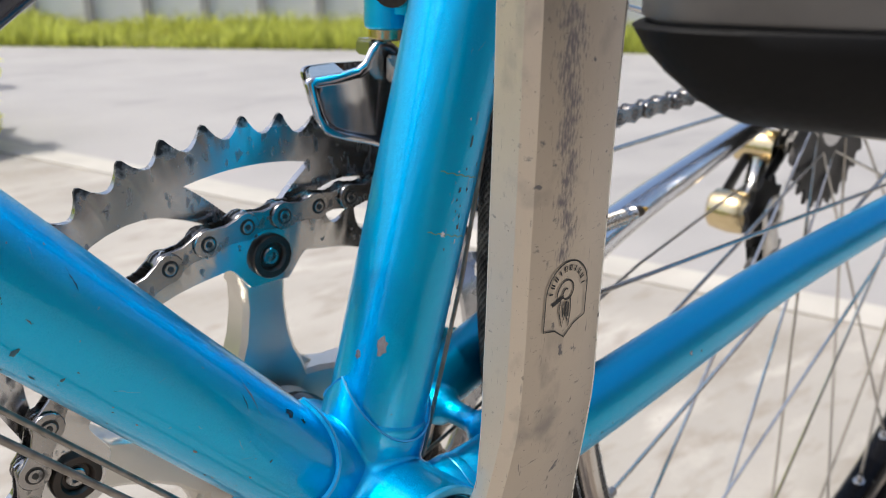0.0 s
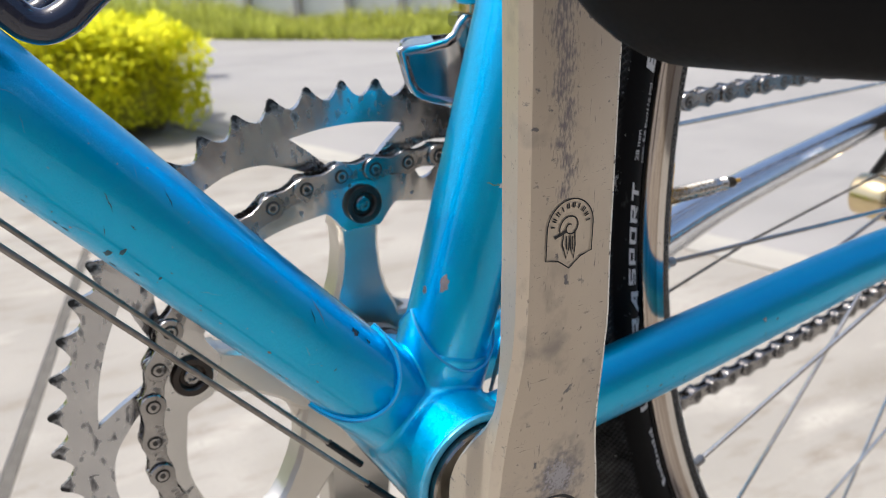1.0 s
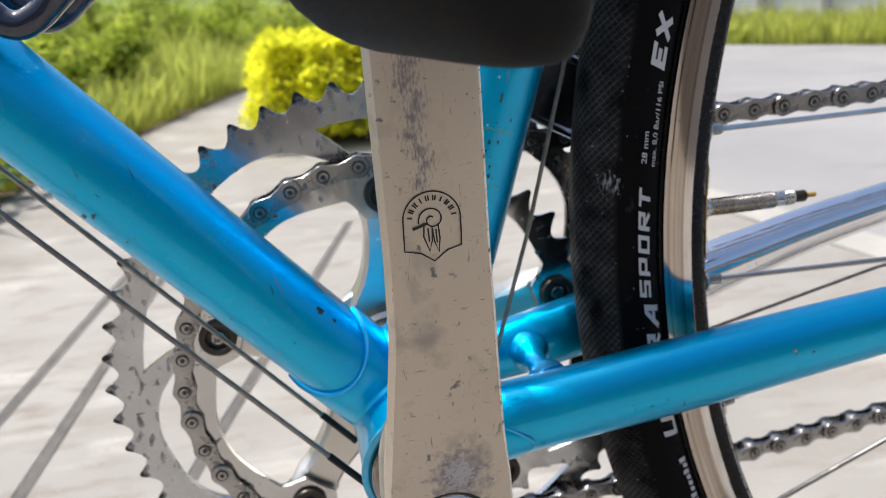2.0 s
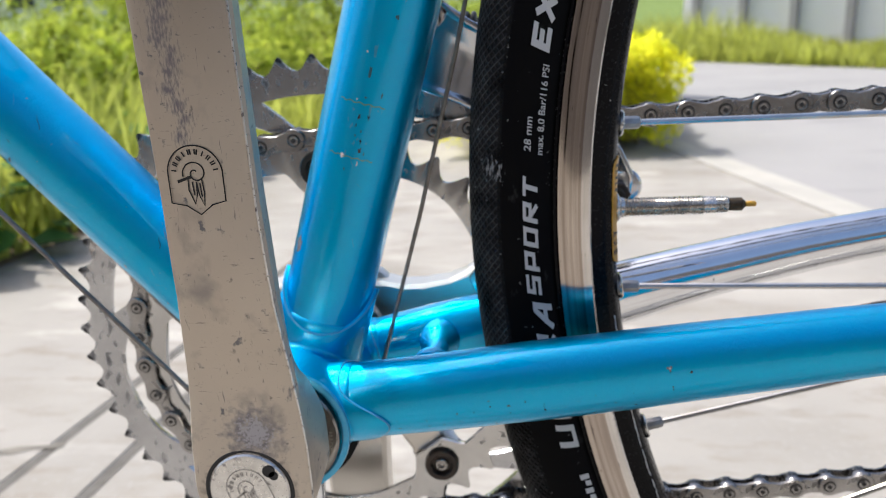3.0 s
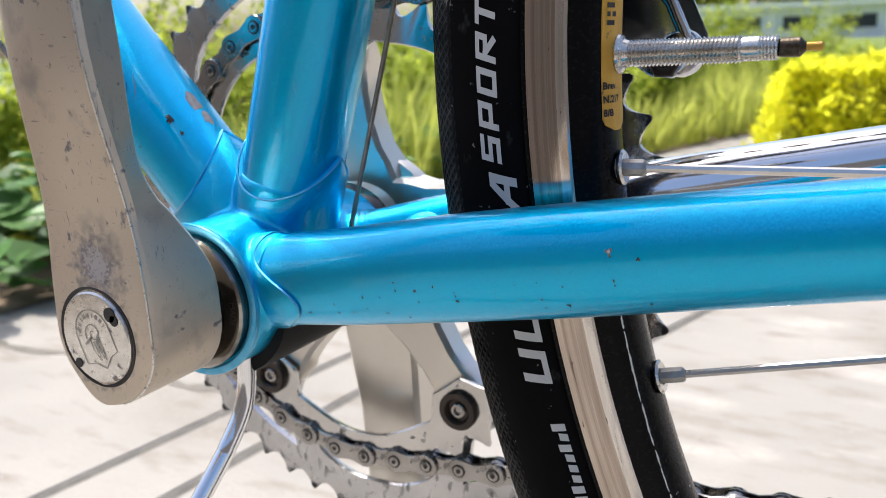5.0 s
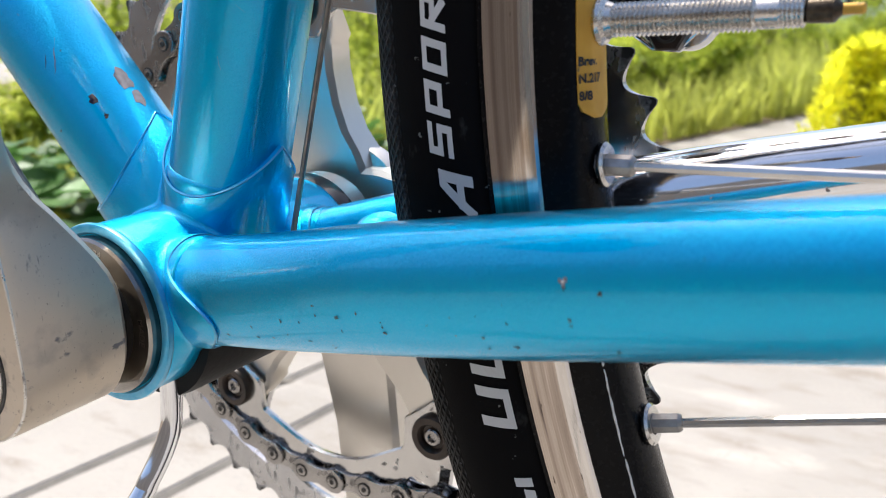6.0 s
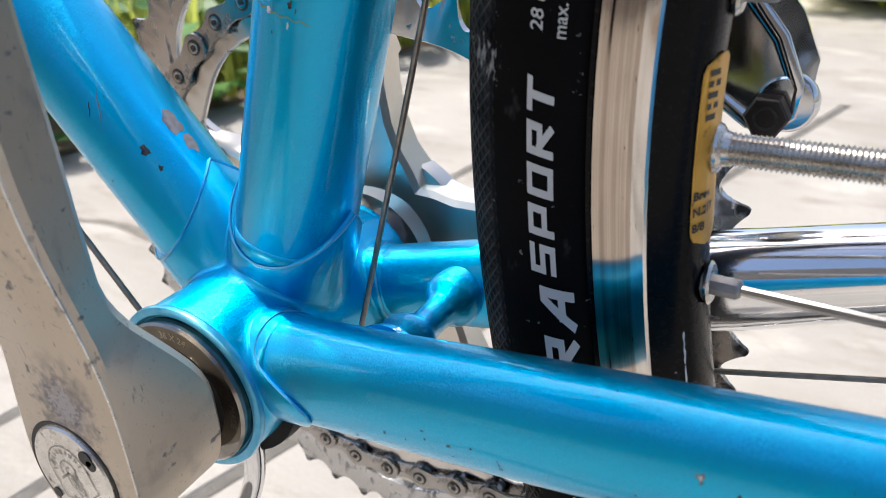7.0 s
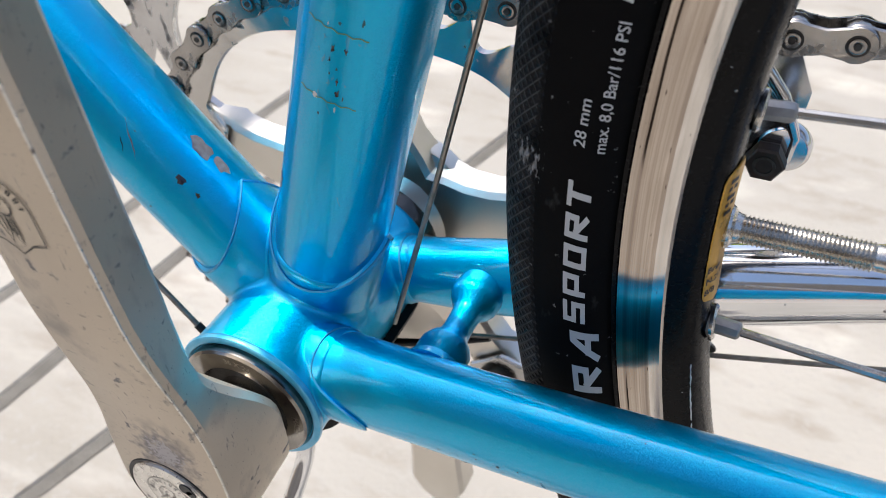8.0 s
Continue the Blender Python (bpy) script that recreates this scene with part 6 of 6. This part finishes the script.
# ---- ground and surroundings ----
def ground():
    """One sheet of concrete to the horizon with three sunk grooves beside the bicycle."""
    bm = bmesh.new()

    def line(x0, k, y):
        return x0 + k * max(y, -0.3) + 0.12 * min(0.0, y + 0.3)
    grooves = [(-0.443, 0.138), (-0.345, 0.10), (-0.268, 0.27)]
    ys = [-3.0, -1.0, -0.3, 0.0, 0.3, 0.6, 0.9, 1.2]
    w, dep = 0.0075, 0.0035
    cols = [lambda y: -4.0]
    for x0, k in grooves:
        for o in (-w, -w * 0.6, w * 0.6, w):
            cols.append(lambda y, x0=x0, k=k, o=o: line(x0, k, y) + o)
    cols.append(lambda y: 4.0)
    zz = [GZ] + [GZ, GZ - dep, GZ - dep, GZ] * 3 + [GZ]
    rows = [[(c(y), y, z) for c, z in zip(cols, zz)] for y in ys]
    ring_grid(bm, rows, close_ring=False, cap=False)
    for a, b in (((-4, 1.2), (4, 60)), ((-4, -60), (4, -3)), ((-60, -60), (-4, 60)), ((4, -60), (60, 60))):
        v = [bm.verts.new((x, y, GZ)) for x, y in ((a[0], a[1]), (b[0], a[1]), (b[0], b[1]), (a[0], b[1]))]
        bm.faces.new(v)
    bm.faces.new([bm.verts.new((x, y, GZ - 0.02)) for x, y in ((-400, -400), (400, -400), (400, 400), (-400, 400))])
    bmesh.ops.recalc_face_normals(bm, faces=bm.faces)
    for f in bm.faces:
        if f.normal.z < 0:
            f.normal_flip()
    ob = new("ground", finish(bm, "ground", CONCRETE, smooth=False))
    tagged(ob, "pale sunlit concrete driveway with dark grooves", "ground", kind="structure")
    # grey strips that fill the grooves
    for x0, k in grooves:
        bm = bmesh.new()
        rng = random.Random(int(k * 1000))
        rows = []
        for i in range(60):
            y = -1.0 + 2.2 * i / 59
            a, b = 0.0048 + 0.0009 * rng.random(), 0.0048 + 0.0009 * rng.random()
            rows.append([(line(x0, k, y) - a, y, GZ - 0.0012), (line(x0, k, y) + b, y, GZ - 0.0012)])
        ring_grid(bm, rows, close_ring=False, cap=False)
        for f in bm.faces:
            f.normal_update()
            if f.normal.z < 0:
                f.normal_flip()
        part("groove_fill", bm, GROOVE, ob, "grey strip in the groove", smooth=False)
    # a dirty crack that runs into the first groove
    bm = bmesh.new()
    rng = random.Random(3)
    rows = []
    for i in range(40):
        x = -0.95 + 0.575 * i / 39
        y = 0.412 + 0.012 * math.sin(i * 0.35) + rng.uniform(-0.0015, 0.0015)
        w = 0.0035 + 0.0050 * rng.random()
        rows.append([(x, y - w, GZ + 0.0006), (x, y + w, GZ + 0.0006)])
    ring_grid(bm, rows, close_ring=False, cap=False)
    for f in bm.faces:
        f.normal_update()
        if f.normal.z < 0:
            f.normal_flip()
    part("crack", bm, DIRT, ob, "dark dirty crack", smooth=False)


def leaf(bm, p, d, up, size, wide=0.45, fold=0.15):
    """A small pointed leaf of four triangles along d."""
    d = d.normalized()
    s = d.cross(up)
    if s.length < 1e-4:
        s = d.cross(Vector((1, 0, 0)))
    s.normalize()
    n = s.cross(d)
    a = bm.verts.new(p)
    l = bm.verts.new(p + d * size * 0.45 + s * size * wide * 0.5 + n * size * fold)
    r = bm.verts.new(p + d * size * 0.45 - s * size * wide * 0.5 + n * size * fold)
    m = bm.verts.new(p + d * size * 0.5)
    t = bm.verts.new(p + d * size - n * size * 0.1)
    bm.faces.new((a, m, l)), bm.faces.new((a, r, m)), bm.faces.new((m, t, l)), bm.faces.new((r, t, m))


def rand_dir(rng, lift=0.0):
    v = Vector((rng.gauss(0, 1), rng.gauss(0, 1), rng.gauss(0, 1) + lift))
    return v.normalized()


def hedge(name, x0, x1, y0, y1, h, count, mat, label, size=0.022, seed=1):
    rng = random.Random(seed)
    th = new(name)
    th.location = ((x0 + x1) / 2, (y0 + y1) / 2, GZ)
    tagged(th, label, "hedge")
    bm = bmesh.new()
    cx, cy, hx, hy = (x0 + x1) / 2, (y0 + y1) / 2, (x1 - x0) / 2, (y1 - y0) / 2
    for i in range(count):
        # near the skin of a clipped block with a lumpy top
        u, v, w = rng.uniform(-1, 1), rng.uniform(-1, 1), rng.random() ** 0.8
        k = rng.random()
        if k < 0.45:
            w = 1 - 0.12 * rng.random()
        elif k < 0.75:
            v = -1 + 0.2 * rng.random()
        elif k < 0.9:
            u = rng.choice((-1, 1)) * (1 - 0.15 * rng.random())
        shrink = 1 - 0.18 * max(0, w - 0.7) / 0.3
        lump = noise.noise(Vector((u * hx * 7, v * hy * 7, w * 3 + seed))) * 0.05
        p = Vector((cx + u * hx * shrink + lump, cy + v * hy * shrink + lump, GZ + 0.03 + w * (h - 0.03) * (1 + 1.6 * lump) + lump * 0.3))
        leaf(bm, p, rand_dir(rng, 0.6), Vector((0, 0, 1)), size * rng.uniform(0.6, 1.3), 0.5)
    part("foliage", bm, mat, th, smooth=False)
    # solid lumpy core inside the foliage, coloured darker than the leaves
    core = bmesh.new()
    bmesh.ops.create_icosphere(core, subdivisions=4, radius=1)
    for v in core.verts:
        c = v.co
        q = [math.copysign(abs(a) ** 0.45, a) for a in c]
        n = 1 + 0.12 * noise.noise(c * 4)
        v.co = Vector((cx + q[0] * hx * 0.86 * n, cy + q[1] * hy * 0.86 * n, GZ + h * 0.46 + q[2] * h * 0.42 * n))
    part("hedge_core", core, HEDGECORE, th, "solid olive core, darker than the leaves")
    stem = bmesh.new()
    for i in range(7):
        x, y = rng.uniform(x0 + 0.05, x1 - 0.05), rng.uniform(y0 + 0.06, y1 - 0.06)
        sweep(stem, [(x, y, GZ), (x + 0.01, y, GZ + h * 0.3)], [0.008, 0.005], 8)
    part("stem", stem, BARK, th)


def blades(name, area, count, hmin, hmax, mat, label, seed, width=0.006):
    """Grass: many narrow bent blades over an area given by a function of two random numbers."""
    rng = random.Random(seed)
    verts, faces = [], []
    for i in range(count):
        x, y, *tall = area(rng)
        k = 0.35 + 1.3 * max(0.0, noise.noise(Vector((x * 1.7, y * 1.7, seed))) * 0.7 + 0.5)
        h = rng.uniform(hmin, hmax) * k * (tall[0] if tall else 1.0)
        a = rng.uniform(0, 6.283)
        c, s = math.cos(a), math.sin(a)
        bx, by = rng.gauss(0, 0.3) * h, rng.gauss(0, 0.3) * h
        w = width * rng.uniform(0.6, 1.4)
        o = len(verts)
        verts += [(x - c * w, y - s * w, GZ), (x + c * w, y + s * w, GZ), (x - c * w * 0.7 + bx * 0.4, y - s * w * 0.7 + by * 0.4, GZ + h * 0.6),
                  (x + c * w * 0.7 + bx * 0.4, y + s * w * 0.7 + by * 0.4, GZ + h * 0.6), (x + bx, y + by, GZ + h)]
        faces += [(o, o + 1, o + 3, o + 2), (o + 2, o + 3, o + 4)]
    me = bpy.data.meshes.new(name)
    me.from_pydata(verts, [], faces)
    me.materials.append(mat)
    ob = new(name, me)
    return tagged(ob, label, "grass", kind="stuff")


def patch(name, pts, z, mat, label):
    bm = bmesh.new()
    bm.faces.new([bm.verts.new((x, y, z)) for x, y in pts])
    for f in bm.faces:
        f.normal_update()
        if f.normal.z < 0:
            f.normal_flip()
    ob = new(name, finish(bm, name, mat, smooth=False))
    return tagged(ob, label, "planting bed", kind="structure")


LAWN = material("lawn_green", (0.16, 0.22, 0.03), 0.9, 0, (0.10, 0.15, 0.02), 3, fine=60, bump=0.5, bump_dist=0.02)
DIRT = material("crack_dirt", (0.20, 0.18, 0.15), 0.95, 0, (0.12, 0.11, 0.09), 60, fine=400, bump=0.4)
HEDGECORE = material("olive_hedge_core", (0.36, 0.34, 0.02), 0.9, 0, (0.18, 0.19, 0.015), 20, fine=90, bump=0.5, bump_dist=0.01)

ground()
hedge("yellow_hedge", -0.13, 0.47, 1.88, 2.45, 0.268, 9000, HEDGE, "low clipped hedge with bright yellow-green leaves", 0.026, 3)


def verge(rng):
    # strip along the far side of the drive
    t, s = rng.random(), rng.random() ** 1.5
    a, b = Vector((0.3, 5.3)), Vector((5.0, 0.9))
    p = a.lerp(b, t)
    n = Vector((0.683, 0.730))
    q = p + n * s * 1.25
    # taller in loose clumps, thin and low between them
    clump = 0.5 + 0.30 * math.sin(6.1 * t * 2.1 + 0.8) + 0.20 * math.sin(6.1 * t * 5.3 + 2.0 + 3 * s)
    return q.x, q.y, 0.50 + 1.2 * max(0.0, clump)


patch("verge_soil", [(0.3, 5.3), (5.0, 0.9), (6.2, 2.2), (1.5, 6.6)], GZ + 0.004, SOIL, "dark soil under the roadside grass")
blades("roadside_grass", verge, 16000, 0.05, 0.15, GRASS, "long sunlit roadside grass", 4, 0.006)


def edge_line(y):
    return 0.49 + 0.27 * (1.91 - y)


def flat_strip(name, rows, mat, label):
    """A thin slab from rows of (x0, x1, y), a few millimetres above the drive."""
    bm = bmesh.new()
    ring_grid(bm, [[(a, y, GZ - 0.01), (b, y, GZ - 0.01), (b, y, GZ + 0.004), (a, y, GZ + 0.004)] for a, b, y in rows])
    bmesh.ops.recalc_face_normals(bm, faces=bm.faces)
    ob = new(name, finish(bm, name, mat, smooth=False))
    tagged(ob, label, "road", kind="structure")


ys = [-3.0, -1.5, 0.0, 0.8, 1.91, 2.6, 3.4, 4.6]
flat_strip("road", [(edge_line(y) + 0.045, 0.35 + (5.3 - y) * 1.068, y) for y in ys], ROAD, "grey worn concrete road beyond the drive")
flat_strip("road_edge", [(edge_line(y) - 0.035 + 0.01 * math.sin(y * 5), edge_line(y) + 0.045, y) for y in ys], KERB, "pale cement strip along the road")


def lawn(rng):
    y = rng.uniform(6.4, 13.5)
    return rng.uniform(-9.0, 0.9), y


def bed_edge(y):
    return -0.98 + 0.16 * y + 0.025 * y * y


def bed(rng):
    y = rng.uniform(0.75, 6.0)
    return bed_edge(y) - 0.02 - 2.8 * rng.random() ** 1.4, y


patch("bed_soil", [(bed_edge(y), y) for y in (-1.5, 0, 0.6, 1.2, 2.0, 3.0, 4.2, 6.5)] + [(-6.0, 6.5), (-6.0, -1.5)], GZ + 0.004, SOIL, "dark soil of the overgrown bed")
blades("bed_grass", bed, 20000, 0.05, 0.20, GRASS, "tall green grass in the overgrown bed", 9, 0.006)


def creeper():
    """Broad leaves on short stalks along the edge of the bed."""
    rng = random.Random(12)
    bm = bmesh.new()
    for i in range(520):
        y = rng.uniform(0.45, 1.7)
        x = bed_edge(y) + 0.05 - 0.65 * rng.random()
        z = GZ + rng.uniform(0.02, 0.17)
        p = Vector((x, y, z))
        d = Vector((rng.gauss(0, 1), rng.gauss(0, 1), 0.25 * rng.gauss(0, 1))).normalized()
        s = rng.uniform(0.035, 0.085)
        side = d.cross(Vector((0, 0, 1))).normalized()
        n = side.cross(d)
        c = bm.verts.new(p + n * s * -0.12)
        rim = []
        for k in range(9):
            q = 2 * math.pi * k / 9
            rr = s * (0.5 + 0.09 * math.cos(3 * q))
            rim.append(bm.verts.new(p + d * rr * math.cos(q) + side * rr * math.sin(q) + n * rr * 0.15 * math.cos(2 * q)))
        for k in range(9):
            bm.faces.new((c, rim[k], rim[(k + 1) % 9]))
    ob = new("creeping_plant", finish(bm, "creeping_plant", BROAD, smooth=False))
    tagged(ob, "broad green leaves of a creeping plant at the edge of the bed", "plant", kind="stuff")


def shrub(x, y, r, h, seed, mat, count=2200, size=0.035):
    rng = random.Random(seed)
    th = new("shrub")
    th.location = (x, y, GZ)
    tagged(th, "loose green shrub in the overgrown bed", "shrub", group="shrubs in the bed")
    st = bmesh.new()
    tips = []
    for i in range(9):
        a = rng.uniform(0, 6.28)
        tip = Vector((x + math.cos(a) * r * 0.7, y + math.sin(a) * r * 0.7, GZ + h * rng.uniform(0.5, 0.95)))
        sweep(st, [(x, y, GZ), (x + (tip.x - x) * 0.4, y + (tip.y - y) * 0.4, GZ + h * 0.4), tip], [0.009, 0.006, 0.002], 6)
        tips.append(tip)
    part("branching_stem", st, BARK, th)
    bm = bmesh.new()
    for i in range(count):
        t = rng.choice(tips)
        p = Vector((x, y, GZ + 0.05)).lerp(t, rng.uniform(0.35, 1.05)) + rand_dir(rng) * r * 0.33 * rng.random()
        p.z = max(p.z, GZ + 0.02)
        leaf(bm, p, rand_dir(rng, 0.3), Vector((0, 0, 1)), size * rng.uniform(0.6, 1.4), 0.5)
    part("foliage", bm, mat, th, smooth=False)


patch("lawn_soil", [(-60, 6.5), (1.0, 6.5), (30.0, 69.0), (-60, 69.0)], GZ + 0.003, LAWN, "short bright lawn before the building")
blades("lawn_grass", lawn, 9000, 0.05, 0.10, GRASS, "short bright lawn grass", 14, 0.016)


def meadow(rng):
    y = rng.uniform(6.6, 8.6)
    return rng.uniform(-9.0, 0.4), y


blades("meadow_grass", meadow, 7000, 0.08, 0.22, GRASS, "pale green meadow grass beyond the bed", 15, 0.014)
creeper()
for i, (x, y, r, h) in enumerate(((-1.55, 1.5, 0.35, 0.42), (-1.35, 2.3, 0.4, 0.50), (-1.9, 2.9, 0.5, 0.62), (-1.1, 3.3, 0.4, 0.50), (-0.85, 4.3, 0.5, 0.5), (-2.4, 1.9, 0.5, 0.6), (-1.7, 0.95, 0.3, 0.33), (-0.5, 5.2, 0.5, 0.45), (-1.15, 1.75, 0.28, 0.30), (-1.0, 2.5, 0.3, 0.34), (-0.75, 3.0, 0.3, 0.30), (-1.5, 3.9, 0.5, 0.6), (-2.6, 3.2, 0.6, 0.7), (-2.0, 4.8, 0.6, 0.6), (-0.1, 4.4, 0.4, 0.26))):
    shrub(x, y, r, h, 20 + i, SHRUB)


def wall_and_buildings():
    # white boundary wall beyond the grass
    bm = bmesh.new()
    a, b = Vector((1.3, 6.22)), Vector((9.5, -1.45))
    d = (b - a).normalized()
    n = Vector((-d.y, d.x))

    def pt(s, o, z):
        p = a + d * s - n * o
        return (p.x, p.y, z)
    L = (b - a).length
    ring_grid(bm, [[pt(s, 0, GZ), pt(s, 0, 0.95), pt(s, 0.15, 0.95), pt(s, 0.15, GZ)] for s in (0, L)])
    bmesh.ops.recalc_face_normals(bm, faces=bm.faces)
    w = new("boundary_wall", finish(bm, "boundary_wall", WALLWHITE, smooth=False))
    tagged(w, "white painted boundary wall beyond the grass", "wall", kind="structure")
    for i in range(32):
        s = 0.1 + i * 0.36
        bm = bmesh.new()
        ring_grid(bm, [[pt(s, 0.15, z), pt(s + 0.045, 0.15, z), pt(s + 0.045, 0.20, z), pt(s, 0.20, z)] for z in (GZ, 1.0)])
        bmesh.ops.recalc_face_normals(bm, faces=bm.faces)
        part("fence_post", bm, POST, w, smooth=False)
    # unseen wall added on the other side to darken reflections in the metal
    bm = bmesh.new()
    box(bm, (-7.0, -1.85, GZ), (7.0, -1.65, 1.1), 0.01)
    tagged(new("unseen_south_wall", finish(bm, "unseen_south_wall", WALLUNSEEN)), "unseen plain grey-brown wall added to darken reflections", "wall", kind="structure")
    # navy gate pillar
    bm = bmesh.new()
    box(bm, (0.165, 3.25, GZ), (0.30, 3.36, 1.25), 0.006)
    p = new("steel_pillar", finish(bm, "steel_pillar", PILLAR))
    tagged(p, "dark navy painted square steel pillar behind the hedge", "pillar")
    # far building
    h = new("far_building")
    h.location = (-16, 70, GZ)
    tagged(h, "far low building with white walls and grey-blue panels", "building")
    bm = bmesh.new()
    box(bm, (-45.0, 70.0, GZ), (12.0, 78.0, 2.3))
    part("wall", bm, WALLGREY, h, smooth=False)
    bm = bmesh.new()
    box(bm, (-46.0, 69.3, 2.3), (13.0, 78.6, 2.75))
    part("roof", bm, WALLWHITE, h, smooth=False)
    for i in range(14):
        x = -44.0 + i * 4.0
        bm = bmesh.new()
        box(bm, (x, 69.90, 0.7), (x + 2.4, 69.99, 1.7), 0.01)
        wn_ = part("window", bm, GLASS, h, smooth=False)
        bm = bmesh.new()
        box(bm, (x - 0.1, 69.84, 0.58), (x + 2.5, 69.985, 0.70))
        part("sill", bm, WALLWHITE, wn_, smooth=False)
        bm = bmesh.new()
        box(bm, (x + 2.9, 69.80, GZ), (x + 3.4, 69.995, 2.3))
        part("column", bm, WALLWHITE, h, smooth=False)


def tree(x, y, h, r, seed, mat, trunk=0.05, crown_from=0.45, count=3500, size=0.14, label="tree with a full green crown"):
    rng = random.Random(seed)
    th = new("tree")
    th.location = (x, y, GZ)
    tagged(th, label, "tree", group="trees behind the hedge")
    st = bmesh.new()
    sweep(st, smooth_path([(x, y, GZ), (x + 0.03, y, GZ + h * 0.3), (x - 0.02, y + 0.02, GZ + h * 0.6), (x, y, GZ + h * 0.9)], 4), [trunk * (1 - 0.06 * i) for i in range(13)], 10)
    tips = []
    for i in range(14):
        a = rng.uniform(0, 6.28)
        z0 = GZ + h * rng.uniform(crown_from * 0.8, 0.85)
        tip = Vector((x + math.cos(a) * r * rng.uniform(0.5, 1), y + math.sin(a) * r * rng.uniform(0.5, 1), z0 + h * rng.uniform(0.05, 0.2)))
        sweep(st, [(x, y, z0), tip], [trunk * 0.35, trunk * 0.08], 6)
        tips.append(tip)
    part("trunk", st, BARK, th)
    bm = bmesh.new()
    for i in range(count):
        t = rng.choice(tips)
        p = t + rand_dir(rng) * r * 0.42 * rng.random() ** 0.6
        leaf(bm, p, rand_dir(rng), Vector((0, 0, 1)), size * rng.uniform(0.6, 1.4), 0.5)
    part("crown", bm, mat, th, smooth=False)


wall_and_buildings()
tree(0.06, 9.0, 4.6, 0.8, 41, SHRUB, 0.05, 0.5, 1500, 0.07, "young tree with a thin pale trunk")
for i, (x, y, h, r) in enumerate(((-40, 86, 11, 5.5), (-30, 84, 12, 6), (-21, 88, 11, 5.5), (-12, 85, 12, 6), (-3, 88, 11, 5.5), (6, 85, 12, 6), (16, 88, 11, 6), (27, 86, 12, 6))):
    tree(x, y, h, r, 50 + i, SHRUB, 0.3, 0.2, 2200, 1.3)
